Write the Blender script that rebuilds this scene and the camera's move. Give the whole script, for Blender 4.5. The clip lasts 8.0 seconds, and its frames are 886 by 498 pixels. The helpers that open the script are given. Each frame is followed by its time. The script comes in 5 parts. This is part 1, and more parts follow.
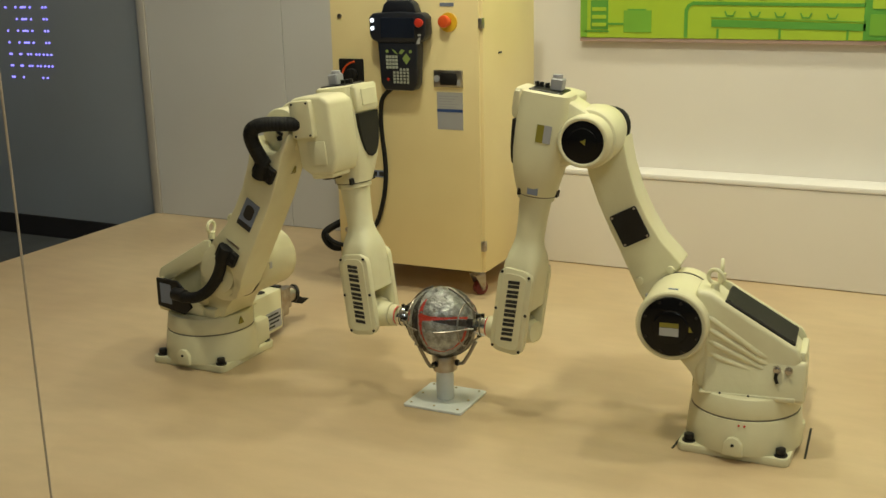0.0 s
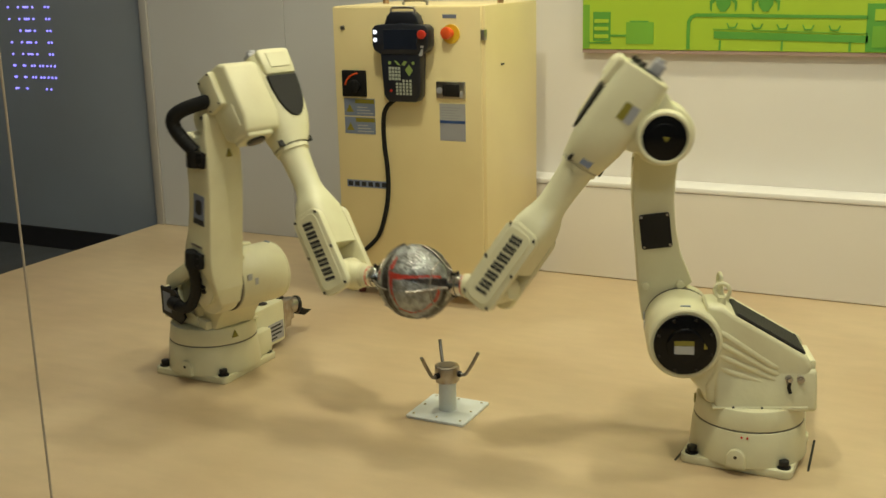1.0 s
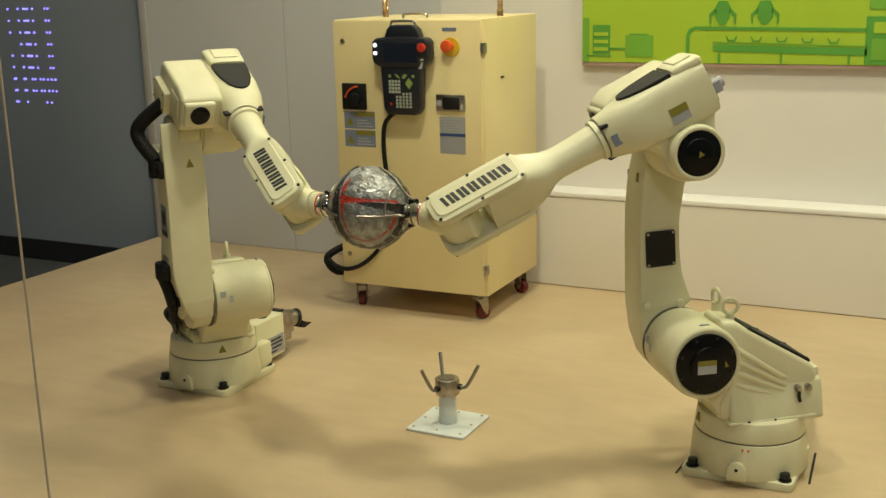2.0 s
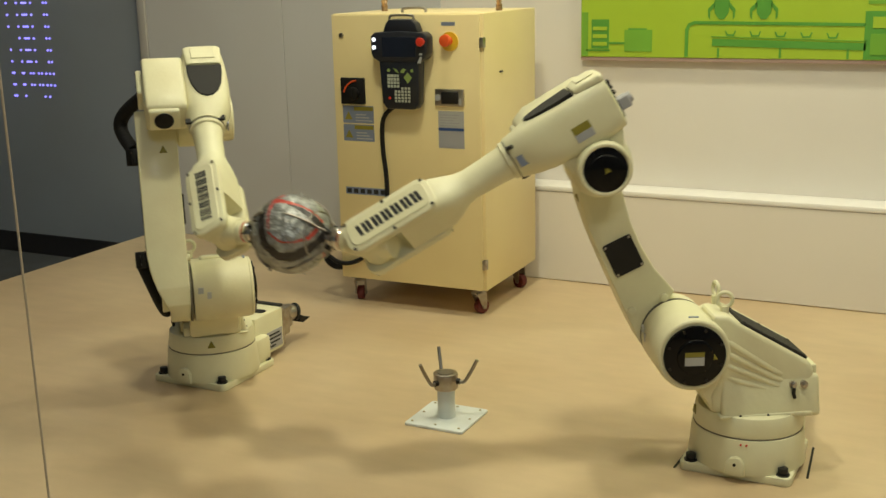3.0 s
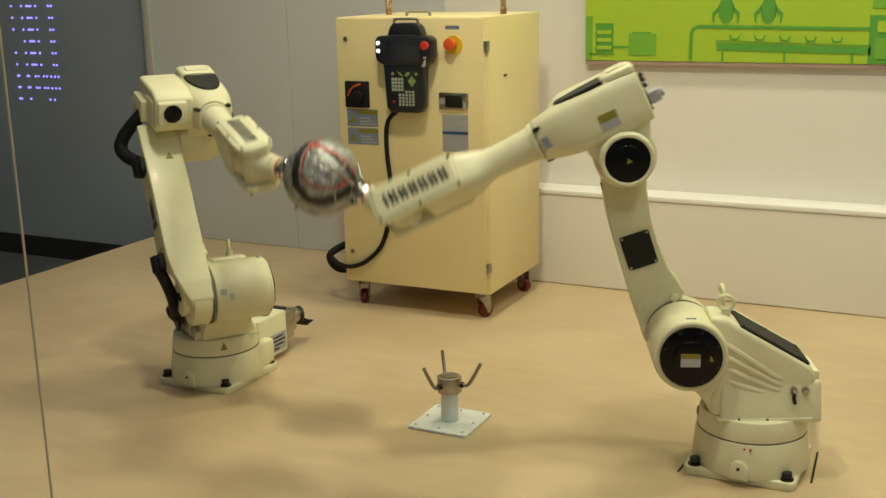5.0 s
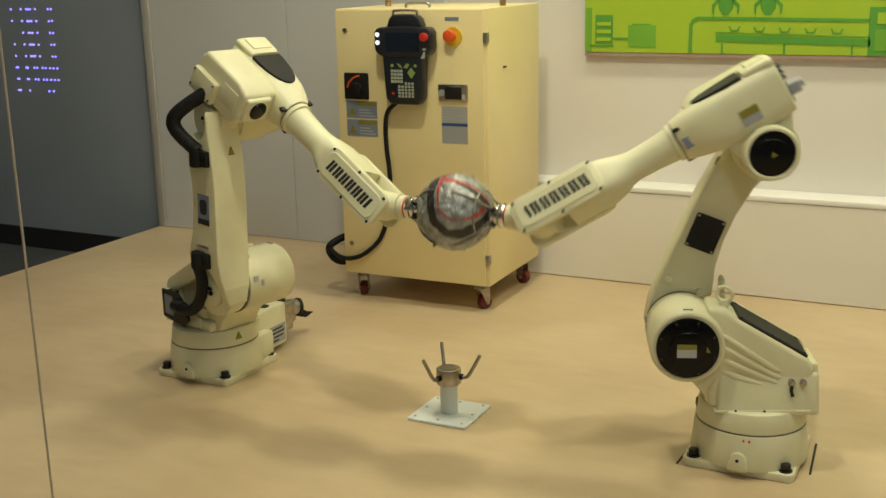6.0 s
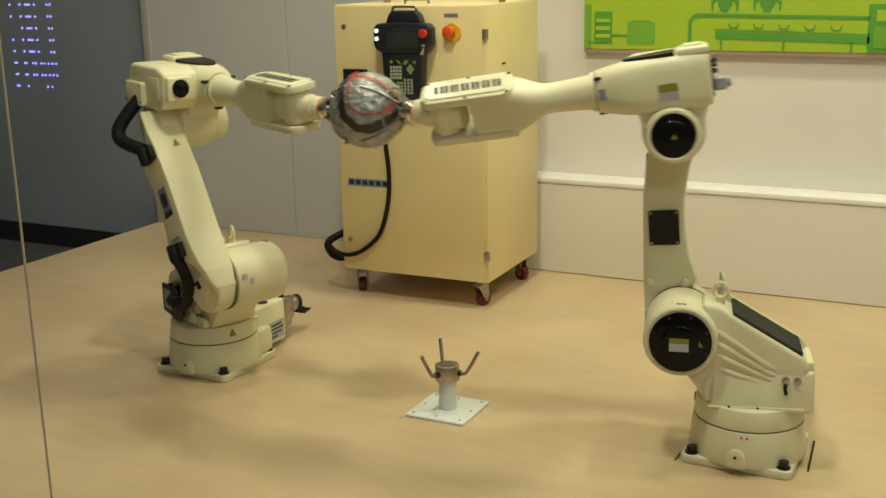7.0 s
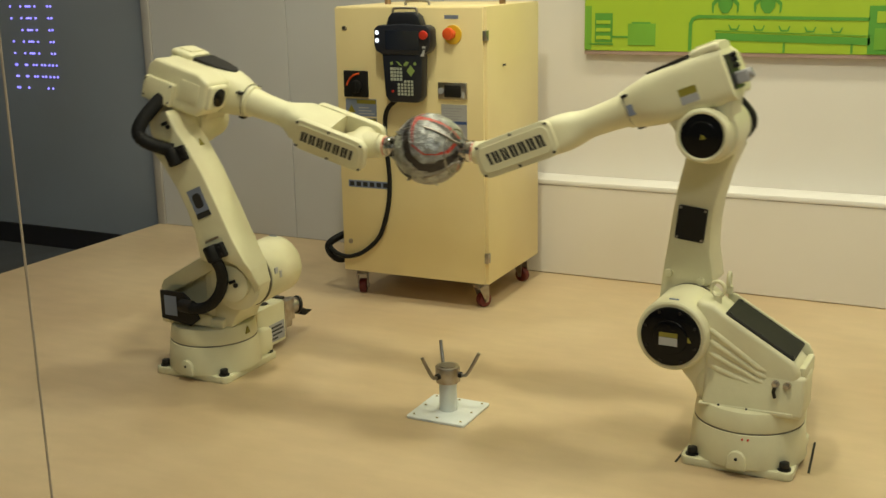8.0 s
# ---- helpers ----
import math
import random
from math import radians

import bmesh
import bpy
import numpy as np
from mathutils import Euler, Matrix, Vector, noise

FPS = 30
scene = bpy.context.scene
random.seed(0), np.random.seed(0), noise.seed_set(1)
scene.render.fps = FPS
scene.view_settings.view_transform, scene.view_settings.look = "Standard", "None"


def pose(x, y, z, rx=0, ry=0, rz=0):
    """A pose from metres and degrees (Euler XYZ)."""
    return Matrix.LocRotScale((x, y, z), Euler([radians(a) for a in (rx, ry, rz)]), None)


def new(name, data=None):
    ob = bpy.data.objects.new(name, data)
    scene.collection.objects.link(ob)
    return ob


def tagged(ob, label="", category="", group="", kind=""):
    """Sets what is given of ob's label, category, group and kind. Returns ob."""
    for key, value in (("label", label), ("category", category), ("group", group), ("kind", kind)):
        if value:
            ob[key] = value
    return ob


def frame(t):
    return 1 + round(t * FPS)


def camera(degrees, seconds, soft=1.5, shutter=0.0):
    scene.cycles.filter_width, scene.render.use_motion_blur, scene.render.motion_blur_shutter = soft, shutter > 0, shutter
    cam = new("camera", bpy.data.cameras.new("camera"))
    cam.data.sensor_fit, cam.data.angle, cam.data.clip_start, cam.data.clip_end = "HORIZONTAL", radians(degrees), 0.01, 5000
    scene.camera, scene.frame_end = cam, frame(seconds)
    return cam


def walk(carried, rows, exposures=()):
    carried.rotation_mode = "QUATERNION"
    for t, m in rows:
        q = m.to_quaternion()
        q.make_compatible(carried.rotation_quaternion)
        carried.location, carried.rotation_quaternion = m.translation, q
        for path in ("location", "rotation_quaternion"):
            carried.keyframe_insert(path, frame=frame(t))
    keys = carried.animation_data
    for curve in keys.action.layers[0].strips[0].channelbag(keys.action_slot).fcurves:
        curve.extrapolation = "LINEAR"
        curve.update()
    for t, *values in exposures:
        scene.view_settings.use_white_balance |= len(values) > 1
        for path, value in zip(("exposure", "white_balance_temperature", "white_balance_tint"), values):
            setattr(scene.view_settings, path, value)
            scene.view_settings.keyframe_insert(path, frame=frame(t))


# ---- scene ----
# ---- camera ----
cam = camera(43.19, 8.0, soft=1.5, shutter=0.5)
walk(cam, [
    (0.0, pose(0, 0, 1.261, 75.120, 1.267, 26.064)),
    (0.5, pose(0, 0, 1.261, 75.213, 1.200, 26.131)),
    (0.8, pose(0, 0, 1.261, 75.459, 1.250, 26.200)),
    (1.0, pose(0, 0, 1.261, 75.700, 1.260, 26.197)),
    (1.2, pose(0, 0, 1.261, 75.977, 1.300, 26.160)),
    (1.5, pose(0, 0, 1.261, 76.357, 1.305, 26.200)),
    (2.8, pose(0, 0, 1.261, 76.202, 1.290, 26.122)),
    (3.0, pose(0, 0, 1.261, 76.071, 1.260, 26.130)),
    (3.2, pose(0, 0, 1.261, 76.106, 1.280, 26.115)),
    (3.5, pose(0, 0, 1.261, 76.087, 1.230, 26.136)),
    (4.0, pose(0, 0, 1.261, 76.342, 1.290, 26.220)),
    (5.5, pose(0, 0, 1.261, 76.104, 1.180, 26.386)),
    (6.0, pose(0, 0, 1.261, 75.838, 1.180, 26.316)),
    (6.5, pose(0, 0, 1.261, 75.677, 1.090, 26.318)),
    (7.0, pose(0, 0, 1.261, 75.656, 1.052, 26.281)),
    (7.5, pose(0, 0, 1.261, 75.748, 1.020, 26.308)),
    (8.0, pose(0, 0, 1.261, 75.736, 1.070, 26.302)),
])

# ---- light: ceiling lamps of an exhibition hall ----
world = bpy.data.worlds.new("world")
scene.world = world
world.use_nodes = True
world.node_tree.nodes["Background"].inputs[0].default_value = (1.0, 0.98, 0.9, 1)
world.node_tree.nodes["Background"].inputs[1].default_value = 0.15
CEILING = 3.4


def ceiling_lamp(x, y, power, size, colour, tilt=(0, 0, 0)):
    data = bpy.data.lights.new("ceiling_lamp", "AREA")
    data.shape, data.size, data.energy, data.color = "DISK", size, power, colour
    new("ceiling_lamp", data).matrix_world = pose(x, y, CEILING - 0.06, *tilt)


WARM, NEUTRAL, HALL = (0.995, 0.97, 0.72), (0.92, 0.97, 1.0), (0.76, 0.88, 0.95)
ceiling_lamp(-2.7, 3.6, 9, 0.28, WARM)
ceiling_lamp(-1.4, 3.5, 20, 0.28, WARM)
ceiling_lamp(0.2, 3.5, 27, 0.28, WARM)
ceiling_lamp(-1.15, 1.9, 36, 0.28, WARM, (34, 0, 16))
ceiling_lamp(0.4, 1.9, 16, 0.50, WARM)
ceiling_lamp(-4.7, 2.9, 7.5, 0.6, NEUTRAL)
ceiling_lamp(1.6, 2.6, 10, 0.5, WARM)
ceiling_lamp(0.9, -1.1, 36, 0.8, HALL, (42, 0, 8))


# ---- materials ----
def material(name, colour, rough=0.5, metal=0.0, stain=0.08, scale=6.0, bump=0.02, grain=180.0, coat=0.0, spec=0.5, spread=0.0, tint=1.0):
    """Painted or cast surface: large soft stains, fine grain in the relief and the gloss."""
    m = bpy.data.materials.new(name)
    m.use_nodes = True
    n, k = m.node_tree.nodes, m.node_tree.links
    b = n["Principled BSDF"]
    b.inputs["Roughness"].default_value, b.inputs["Metallic"].default_value = rough, metal
    b.inputs["Coat Weight"].default_value, b.inputs["Specular IOR Level"].default_value = coat, spec
    tex = n.new("ShaderNodeTexCoord")
    big, fine = n.new("ShaderNodeTexNoise"), n.new("ShaderNodeTexNoise")
    big.inputs["Scale"].default_value, big.inputs["Detail"].default_value = scale, 6
    fine.inputs["Scale"].default_value, fine.inputs["Detail"].default_value = grain, 3
    k.new(tex.outputs["Object"], big.inputs["Vector"])
    k.new(tex.outputs["Object"], fine.inputs["Vector"])
    ramp = n.new("ShaderNodeValToRGB")
    lo = [c * (1 - stain * (1.0 + 0.5 * i * tint)) for i, c in enumerate(colour)]
    hi = [min(1, c * (1 + stain * 0.6)) for c in colour]
    ramp.color_ramp.elements[0].position, ramp.color_ramp.elements[1].position = 0.32, 0.68
    ramp.color_ramp.elements[0].color, ramp.color_ramp.elements[1].color = (*lo, 1), (*hi, 1)
    k.new(big.outputs["Fac"], ramp.inputs["Fac"])
    out = ramp.outputs["Color"]
    if spread:
        info, hsv, mr = n.new("ShaderNodeObjectInfo"), n.new("ShaderNodeHueSaturation"), n.new("ShaderNodeMapRange")
        mr.inputs["To Min"].default_value, mr.inputs["To Max"].default_value = 1 - spread, 1 + spread
        k.new(info.outputs["Random"], mr.inputs["Value"])
        k.new(mr.outputs["Result"], hsv.inputs["Value"])
        k.new(out, hsv.inputs["Color"])
        out = hsv.outputs["Color"]
    k.new(out, b.inputs["Base Color"])
    mr = n.new("ShaderNodeMapRange")
    mr.inputs["To Min"].default_value, mr.inputs["To Max"].default_value = max(0.03, rough - 0.08), min(1, rough + 0.1)
    k.new(big.outputs["Fac"], mr.inputs["Value"])
    k.new(mr.outputs["Result"], b.inputs["Roughness"])
    if bump:
        bp = n.new("ShaderNodeBump")
        bp.inputs["Strength"].default_value, bp.inputs["Distance"].default_value = bump * 4, 0.002
        k.new(fine.outputs["Fac"], bp.inputs["Height"])
        k.new(bp.outputs["Normal"], b.inputs["Normal"])
    return m


def glowing(name, colour, strength):
    m = bpy.data.materials.new(name)
    m.use_nodes = True
    b = m.node_tree.nodes["Principled BSDF"]
    b.inputs["Base Color"].default_value = (0.02, 0.02, 0.02, 1)
    b.inputs["Emission Color"].default_value = (*colour, 1)
    b.inputs["Emission Strength"].default_value = strength
    return m


IVORY = material("ivory_enamel", (0.72, 0.695, 0.47), 0.42, stain=0.08, scale=5, bump=0.05, grain=90, coat=0.12)
SEAM = material("dark_seam", (0.16, 0.15, 0.11), 0.7, stain=0.2)
COVER = material("charcoal_cover", (0.014, 0.013, 0.012), 0.55, spec=0.3, stain=0.2, bump=0.06)
GLOSS_BLACK = material("gloss_black_plastic", (0.005, 0.005, 0.006), 0.10, stain=0.2, bump=0.0, spec=0.2)
RUBBER = material("black_rubber", (0.009, 0.009, 0.009), 0.6, spec=0.25, stain=0.2, bump=0.05)
BOLT = material("blackened_bolt_steel", (0.03, 0.03, 0.03), 0.4, metal=0.6, stain=0.2)
BRASS = material("tarnished_brass", (0.50, 0.34, 0.21), 0.35, metal=0.85, stain=0.25, scale=40)
STEEL = material("brushed_steel", (0.45, 0.43, 0.40), 0.32, metal=1.0, stain=0.2, scale=30, bump=0.05)
CHROME = material("chrome", (0.75, 0.75, 0.74), 0.12, metal=1.0, stain=0.06, bump=0.0)
RED = material("red_plastic", (0.60, 0.04, 0.02), 0.35, stain=0.1)
ORANGE_RED = material("orange_red_plastic", (0.75, 0.10, 0.02), 0.3, stain=0.05)
YELLOW = material("yellow_plastic", (0.78, 0.50, 0.03), 0.4, stain=0.06)
OLIVE = material("yellow_label", (0.24, 0.21, 0.025), 0.45, stain=0.08)
LABEL_GREY = material("grey_label", (0.36, 0.365, 0.39), 0.4, stain=0.08)
LABEL_PALE = material("pale_label", (0.42, 0.43, 0.43), 0.4, stain=0.06)
LABEL_BLUE = material("blue_label", (0.035, 0.08, 0.24), 0.4, stain=0.06)
LABEL_SLATE = material("slate_blue_label", (0.20, 0.24, 0.34), 0.45, stain=0.08)
INK = material("black_ink", (0.02, 0.02, 0.022), 0.5, stain=0.1)
CABINET = material("cream_cabinet_enamel", (0.80, 0.665, 0.345), 0.38, stain=0.04, scale=3, bump=0.08, grain=260)
WHITE_PAINT = material("white_painted_steel", (0.72, 0.76, 0.74), 0.4, stain=0.05)
NAVY = material("navy_black_plastic", (0.012, 0.014, 0.022), 0.38, stain=0.15, bump=0.04)
SCREEN = material("dark_lcd_screen", (0.012, 0.016, 0.03), 0.12, stain=0.1, bump=0)
KEY_PALE = material("pale_key_rubber", (0.42, 0.46, 0.38), 0.5, stain=0.1)
KEY_GREEN = material("green_key_rubber", (0.26, 0.36, 0.10), 0.5, stain=0.1)
WHEEL_RED = material("red_castor_wheel", (0.13, 0.012, 0.010), 0.45, stain=0.15)
BALL_SILVER = material("silver_ball_leather", (0.32, 0.33, 0.32), 0.30, metal=0.35, stain=0.55, scale=42, bump=0.30, grain=70, coat=0.25, tint=0.1)
BALL_BLACK = material("black_ball_leather", (0.03, 0.025, 0.024), 0.32, stain=0.2, bump=0.08)
BALL_RED = material("red_ball_leather", (0.44, 0.045, 0.03), 0.3, stain=0.15, bump=0.06)
ROD = material("dull_steel_rod", (0.32, 0.31, 0.29), 0.35, metal=0.9, stain=0.2)
FLOOR = material("beige_vinyl_floor", (0.58, 0.448, 0.276), 0.40, stain=0.10, scale=1.7, bump=0.03, grain=120)


def mottle(m, scale, stretch, low, high):
    """Faint streaky mottling over a material's colour."""
    n, k = m.node_tree.nodes, m.node_tree.links
    b = n["Principled BSDF"]
    old = b.inputs["Base Color"].links[0].from_socket
    tex, mapping, spots, ramp, mix = n.new("ShaderNodeTexCoord"), n.new("ShaderNodeMapping"), n.new("ShaderNodeTexNoise"), n.new("ShaderNodeMapRange"), n.new("ShaderNodeHueSaturation")
    mapping.inputs["Scale"].default_value = (1, stretch, 1)
    spots.inputs["Scale"].default_value, spots.inputs["Detail"].default_value = scale, 5
    ramp.inputs["From Min"].default_value, ramp.inputs["From Max"].default_value = 0.3, 0.7
    ramp.inputs["To Min"].default_value, ramp.inputs["To Max"].default_value = low, high
    k.new(tex.outputs["Object"], mapping.inputs["Vector"])
    k.new(mapping.outputs["Vector"], spots.inputs["Vector"])
    k.new(spots.outputs["Fac"], ramp.inputs["Value"])
    k.new(ramp.outputs["Result"], mix.inputs["Value"])
    k.new(old, mix.inputs["Color"])
    k.new(mix.outputs["Color"], b.inputs["Base Color"])


mottle(FLOOR, 7.0, 2.6, 0.95, 1.035)
DARK_FLOOR = material("dark_grey_carpet", (0.06, 0.065, 0.07), 0.9, stain=0.15, bump=0.2)
WALL_GREY = material("grey_wall_panel", (0.56, 0.555, 0.545), 0.5, stain=0.03, scale=1.5, bump=0.02)
WALL_SLATE = material("slate_grey_wall_panel", (0.265, 0.295, 0.335), 0.4, stain=0.05, scale=1.5)
WALL_WHITE = material("white_wall_paint", (0.74, 0.70, 0.64), 0.6, stain=0.03, scale=1.5, bump=0.03)
# dim cool colour chosen to cut warm bounce from the unseen walls
WALL_BOUNCE = material("blue_grey_bounce_paint", (0.30, 0.35, 0.40), 0.6, stain=0.05, scale=1.5, bump=0.03)
WALL_CREAM = material("cream_bench_paint", (0.77, 0.72, 0.64), 0.6, stain=0.03, scale=1.5, bump=0.03)
LEDGE = material("white_ledge", (0.84, 0.82, 0.78), 0.45, stain=0.02)
TRIM = material("pale_painted_trim", (0.46, 0.44, 0.41), 0.5, metal=0.0, stain=0.05)
BASEBOARD = material("black_baseboard", (0.018, 0.017, 0.02), 0.5, stain=0.1)
CEIL = material("white_ceiling", (0.7, 0.68, 0.64), 0.8, stain=0.03)
LIME = material("lime_green_print", (0.36, 0.52, 0.035), 0.4, stain=0.03, scale=2)
GREEN = material("dark_green_print", (0.10, 0.33, 0.045), 0.4, stain=0.05, scale=3)
MID_GREEN = material("mid_green_print", (0.17, 0.40, 0.04), 0.4, stain=0.05, scale=3)
BOARD_EDGE = material("brown_board_edge", (0.36, 0.25, 0.21), 0.6, stain=0.05)
JOINT = material("tan_glass_joint", (0.50, 0.42, 0.31), 0.5, stain=0.08)
LED = glowing("violet_led", (0.25, 0.22, 1.0), 2.2)
LAMP_WHITE = glowing("white_key_lamp", (0.9, 0.97, 1.0), 1.6)


# ---- mesh tools ----
def part(name, bm, mats, parent=None, label="", at=None, smooth=True, angle=35):
    """One mesh object from a bmesh, under a thing or a part."""
    bmesh.ops.recalc_face_normals(bm, faces=bm.faces)
    me = bpy.data.meshes.new(name)
    bm.to_mesh(me)
    bm.free()
    for m in (mats if isinstance(mats, (list, tuple)) else [mats]):
        me.materials.append(m)
    if smooth:
        me.polygons.foreach_set("use_smooth", [True] * len(me.polygons))
        me.set_sharp_from_angle(angle=radians(angle))
    ob = new(name, me)
    if parent:
        ob.parent = parent
    if at is not None:
        ob.matrix_basis = at
    return tagged(ob, label)


def thing(name, label, category, m=None, group="", kind=""):
    ob = new(name)
    ob.empty_display_size = 0.1
    if m is not None:
        ob.matrix_world = m
    return tagged(ob, label, category, group, kind)


def soften(bm, r, seg=2, angle=30):
    es = [e for e in bm.edges if len(e.link_faces) == 2 and e.calc_face_angle(0) > radians(angle)]
    bmesh.ops.bevel(bm, geom=es, offset=r, segments=seg, affect="EDGES", profile=0.5, clamp_overlap=True)
    return bm


def join(bm, other):
    me = bpy.data.meshes.new("tmp")
    other.to_mesh(me)
    other.free()
    bm.from_mesh(me)
    bpy.data.meshes.remove(me)
    return bm


def block(x0, x1, y0, y1, z0, z1, r=0.0, seg=2):
    bm = bmesh.new()
    bmesh.ops.create_cube(bm, size=1, matrix=Matrix.Translation(((x0 + x1) / 2, (y0 + y1) / 2, (z0 + z1) / 2)) @ Matrix.Diagonal((x1 - x0, y1 - y0, z1 - z0, 1)))
    return soften(bm, r, seg) if r else bm


def rod(p, q, r, r2=None, seg=32, soft=0.0):
    p, q = Vector(p), Vector(q)
    d = q - p
    bm = bmesh.new()
    m = Matrix.Translation((p + q) / 2) @ d.to_track_quat("Z", "Y").to_matrix().to_4x4()
    bmesh.ops.create_cone(bm, cap_ends=True, segments=seg, radius1=r, radius2=r if r2 is None else r2, depth=d.length, matrix=m)
    return soften(bm, soft, 2, 50) if soft else bm


def pipe(points, r, seg=12):
    """A round bar along a line of points."""
    pts = [Vector(p) for p in points]
    bm = bmesh.new()
    rings = []
    up = Vector((0.31, 0.52, 0.8)).normalized()
    for i, p in enumerate(pts):
        d = (pts[min(i + 1, len(pts) - 1)] - pts[max(i - 1, 0)]).normalized()
        a = d.cross(up).normalized()
        b = d.cross(a)
        rings.append([bm.verts.new(p + r * (math.cos(2 * math.pi * j / seg) * a + math.sin(2 * math.pi * j / seg) * b)) for j in range(seg)])
    for s, t in zip(rings, rings[1:]):
        for j in range(seg):
            bm.faces.new((s[j], s[(j + 1) % seg], t[(j + 1) % seg], t[j]))
    bm.faces.new(rings[0])
    bm.faces.new(rings[-1])
    return bm


def spline(points, steps=8):
    """Points of a smooth curve through the given ones."""
    p = [Vector(q) for q in points]
    p = [2 * p[0] - p[1], *p, 2 * p[-1] - p[-2]]
    out = []
    for i in range(1, len(p) - 2):
        for s in range(steps):
            t = s / steps
            out.append(0.5 * (2 * p[i] + (p[i + 1] - p[i - 1]) * t + (2 * p[i - 1] - 5 * p[i] + 4 * p[i + 1] - p[i + 2]) * t * t
                              + (3 * p[i] - p[i - 1] - 3 * p[i + 1] + p[i + 2]) * t ** 3))
    return out + [p[-2]]


def prism(outline, lo, hi, axis="y", r=0.0, seg=2):
    """An outline in the plane across an axis, given thickness along it. For y: (x, z); x: (y, z); z: (x, y)."""
    bm = bmesh.new()
    put = {"y": lambda a, b, c: (a, c, b), "x": lambda a, b, c: (c, a, b), "z": lambda a, b, c: (a, b, c)}[axis]
    lower = [bm.verts.new(put(a, b, lo)) for a, b in outline]
    upper = [bm.verts.new(put(a, b, hi)) for a, b in outline]
    bm.faces.new(lower)
    bm.faces.new(upper)
    n = len(outline)
    for i in range(n):
        bm.faces.new((lower[i], lower[(i + 1) % n], upper[(i + 1) % n], upper[i]))
    bmesh.ops.recalc_face_normals(bm, faces=bm.faces)
    return soften(bm, r, seg) if r else bm


def loft(sections, seg=40):
    """A body along x from rounded sections (x, y, z, half width, half height, squareness)."""
    bm = bmesh.new()
    rings = []
    for x, y, z, w, h, n in sections:
        ring = []
        for j in range(seg):
            a = 2 * math.pi * (j + 0.5) / seg
            c, s = math.cos(a), math.sin(a)
            ring.append(bm.verts.new((x, y + w * math.copysign(abs(c) ** (2 / n), c), z + h * math.copysign(abs(s) ** (2 / n), s))))
        rings.append(ring)
    for s, t in zip(rings, rings[1:]):
        for j in range(seg):
            bm.faces.new((s[j], s[(j + 1) % seg], t[(j + 1) % seg], t[j]))
    bm.faces.new(rings[0])
    bm.faces.new(rings[-1])
    return bm


def rounded(x0, x1, y0, y1, r, n=5):
    """Outline of a rectangle with round corners."""
    pts = []
    for cx, cy, a in ((x1 - r, y1 - r, 0), (x0 + r, y1 - r, 90), (x0 + r, y0 + r, 180), (x1 - r, y0 + r, 270)):
        for i in range(n + 1):
            t = radians(a + 90 * i / n)
            pts.append((cx + r * math.cos(t), cy + r * math.sin(t)))
    return pts


def torus(centre, axis, big, small, seg=28, sub=10):
    c = Vector(centre)
    q = Vector(axis).to_track_quat("Z", "Y")
    bm = bmesh.new()
    rings = []
    for i in range(seg):
        a = 2 * math.pi * i / seg
        ring = []
        for j in range(sub):
            b = 2 * math.pi * j / sub
            ring.append(bm.verts.new(c + q @ Vector(((big + small * math.cos(b)) * math.cos(a), (big + small * math.cos(b)) * math.sin(a), small * math.sin(b)))))
        rings.append(ring)
    for i in range(seg):
        s, t = rings[i], rings[(i + 1) % seg]
        for j in range(sub):
            bm.faces.new((s[j], s[(j + 1) % sub], t[(j + 1) % sub], t[j]))
    return bm


# ---- the room ----
WALL_Y, BENCH_Y, EDGE_X = 4.38, 4.24, -3.81


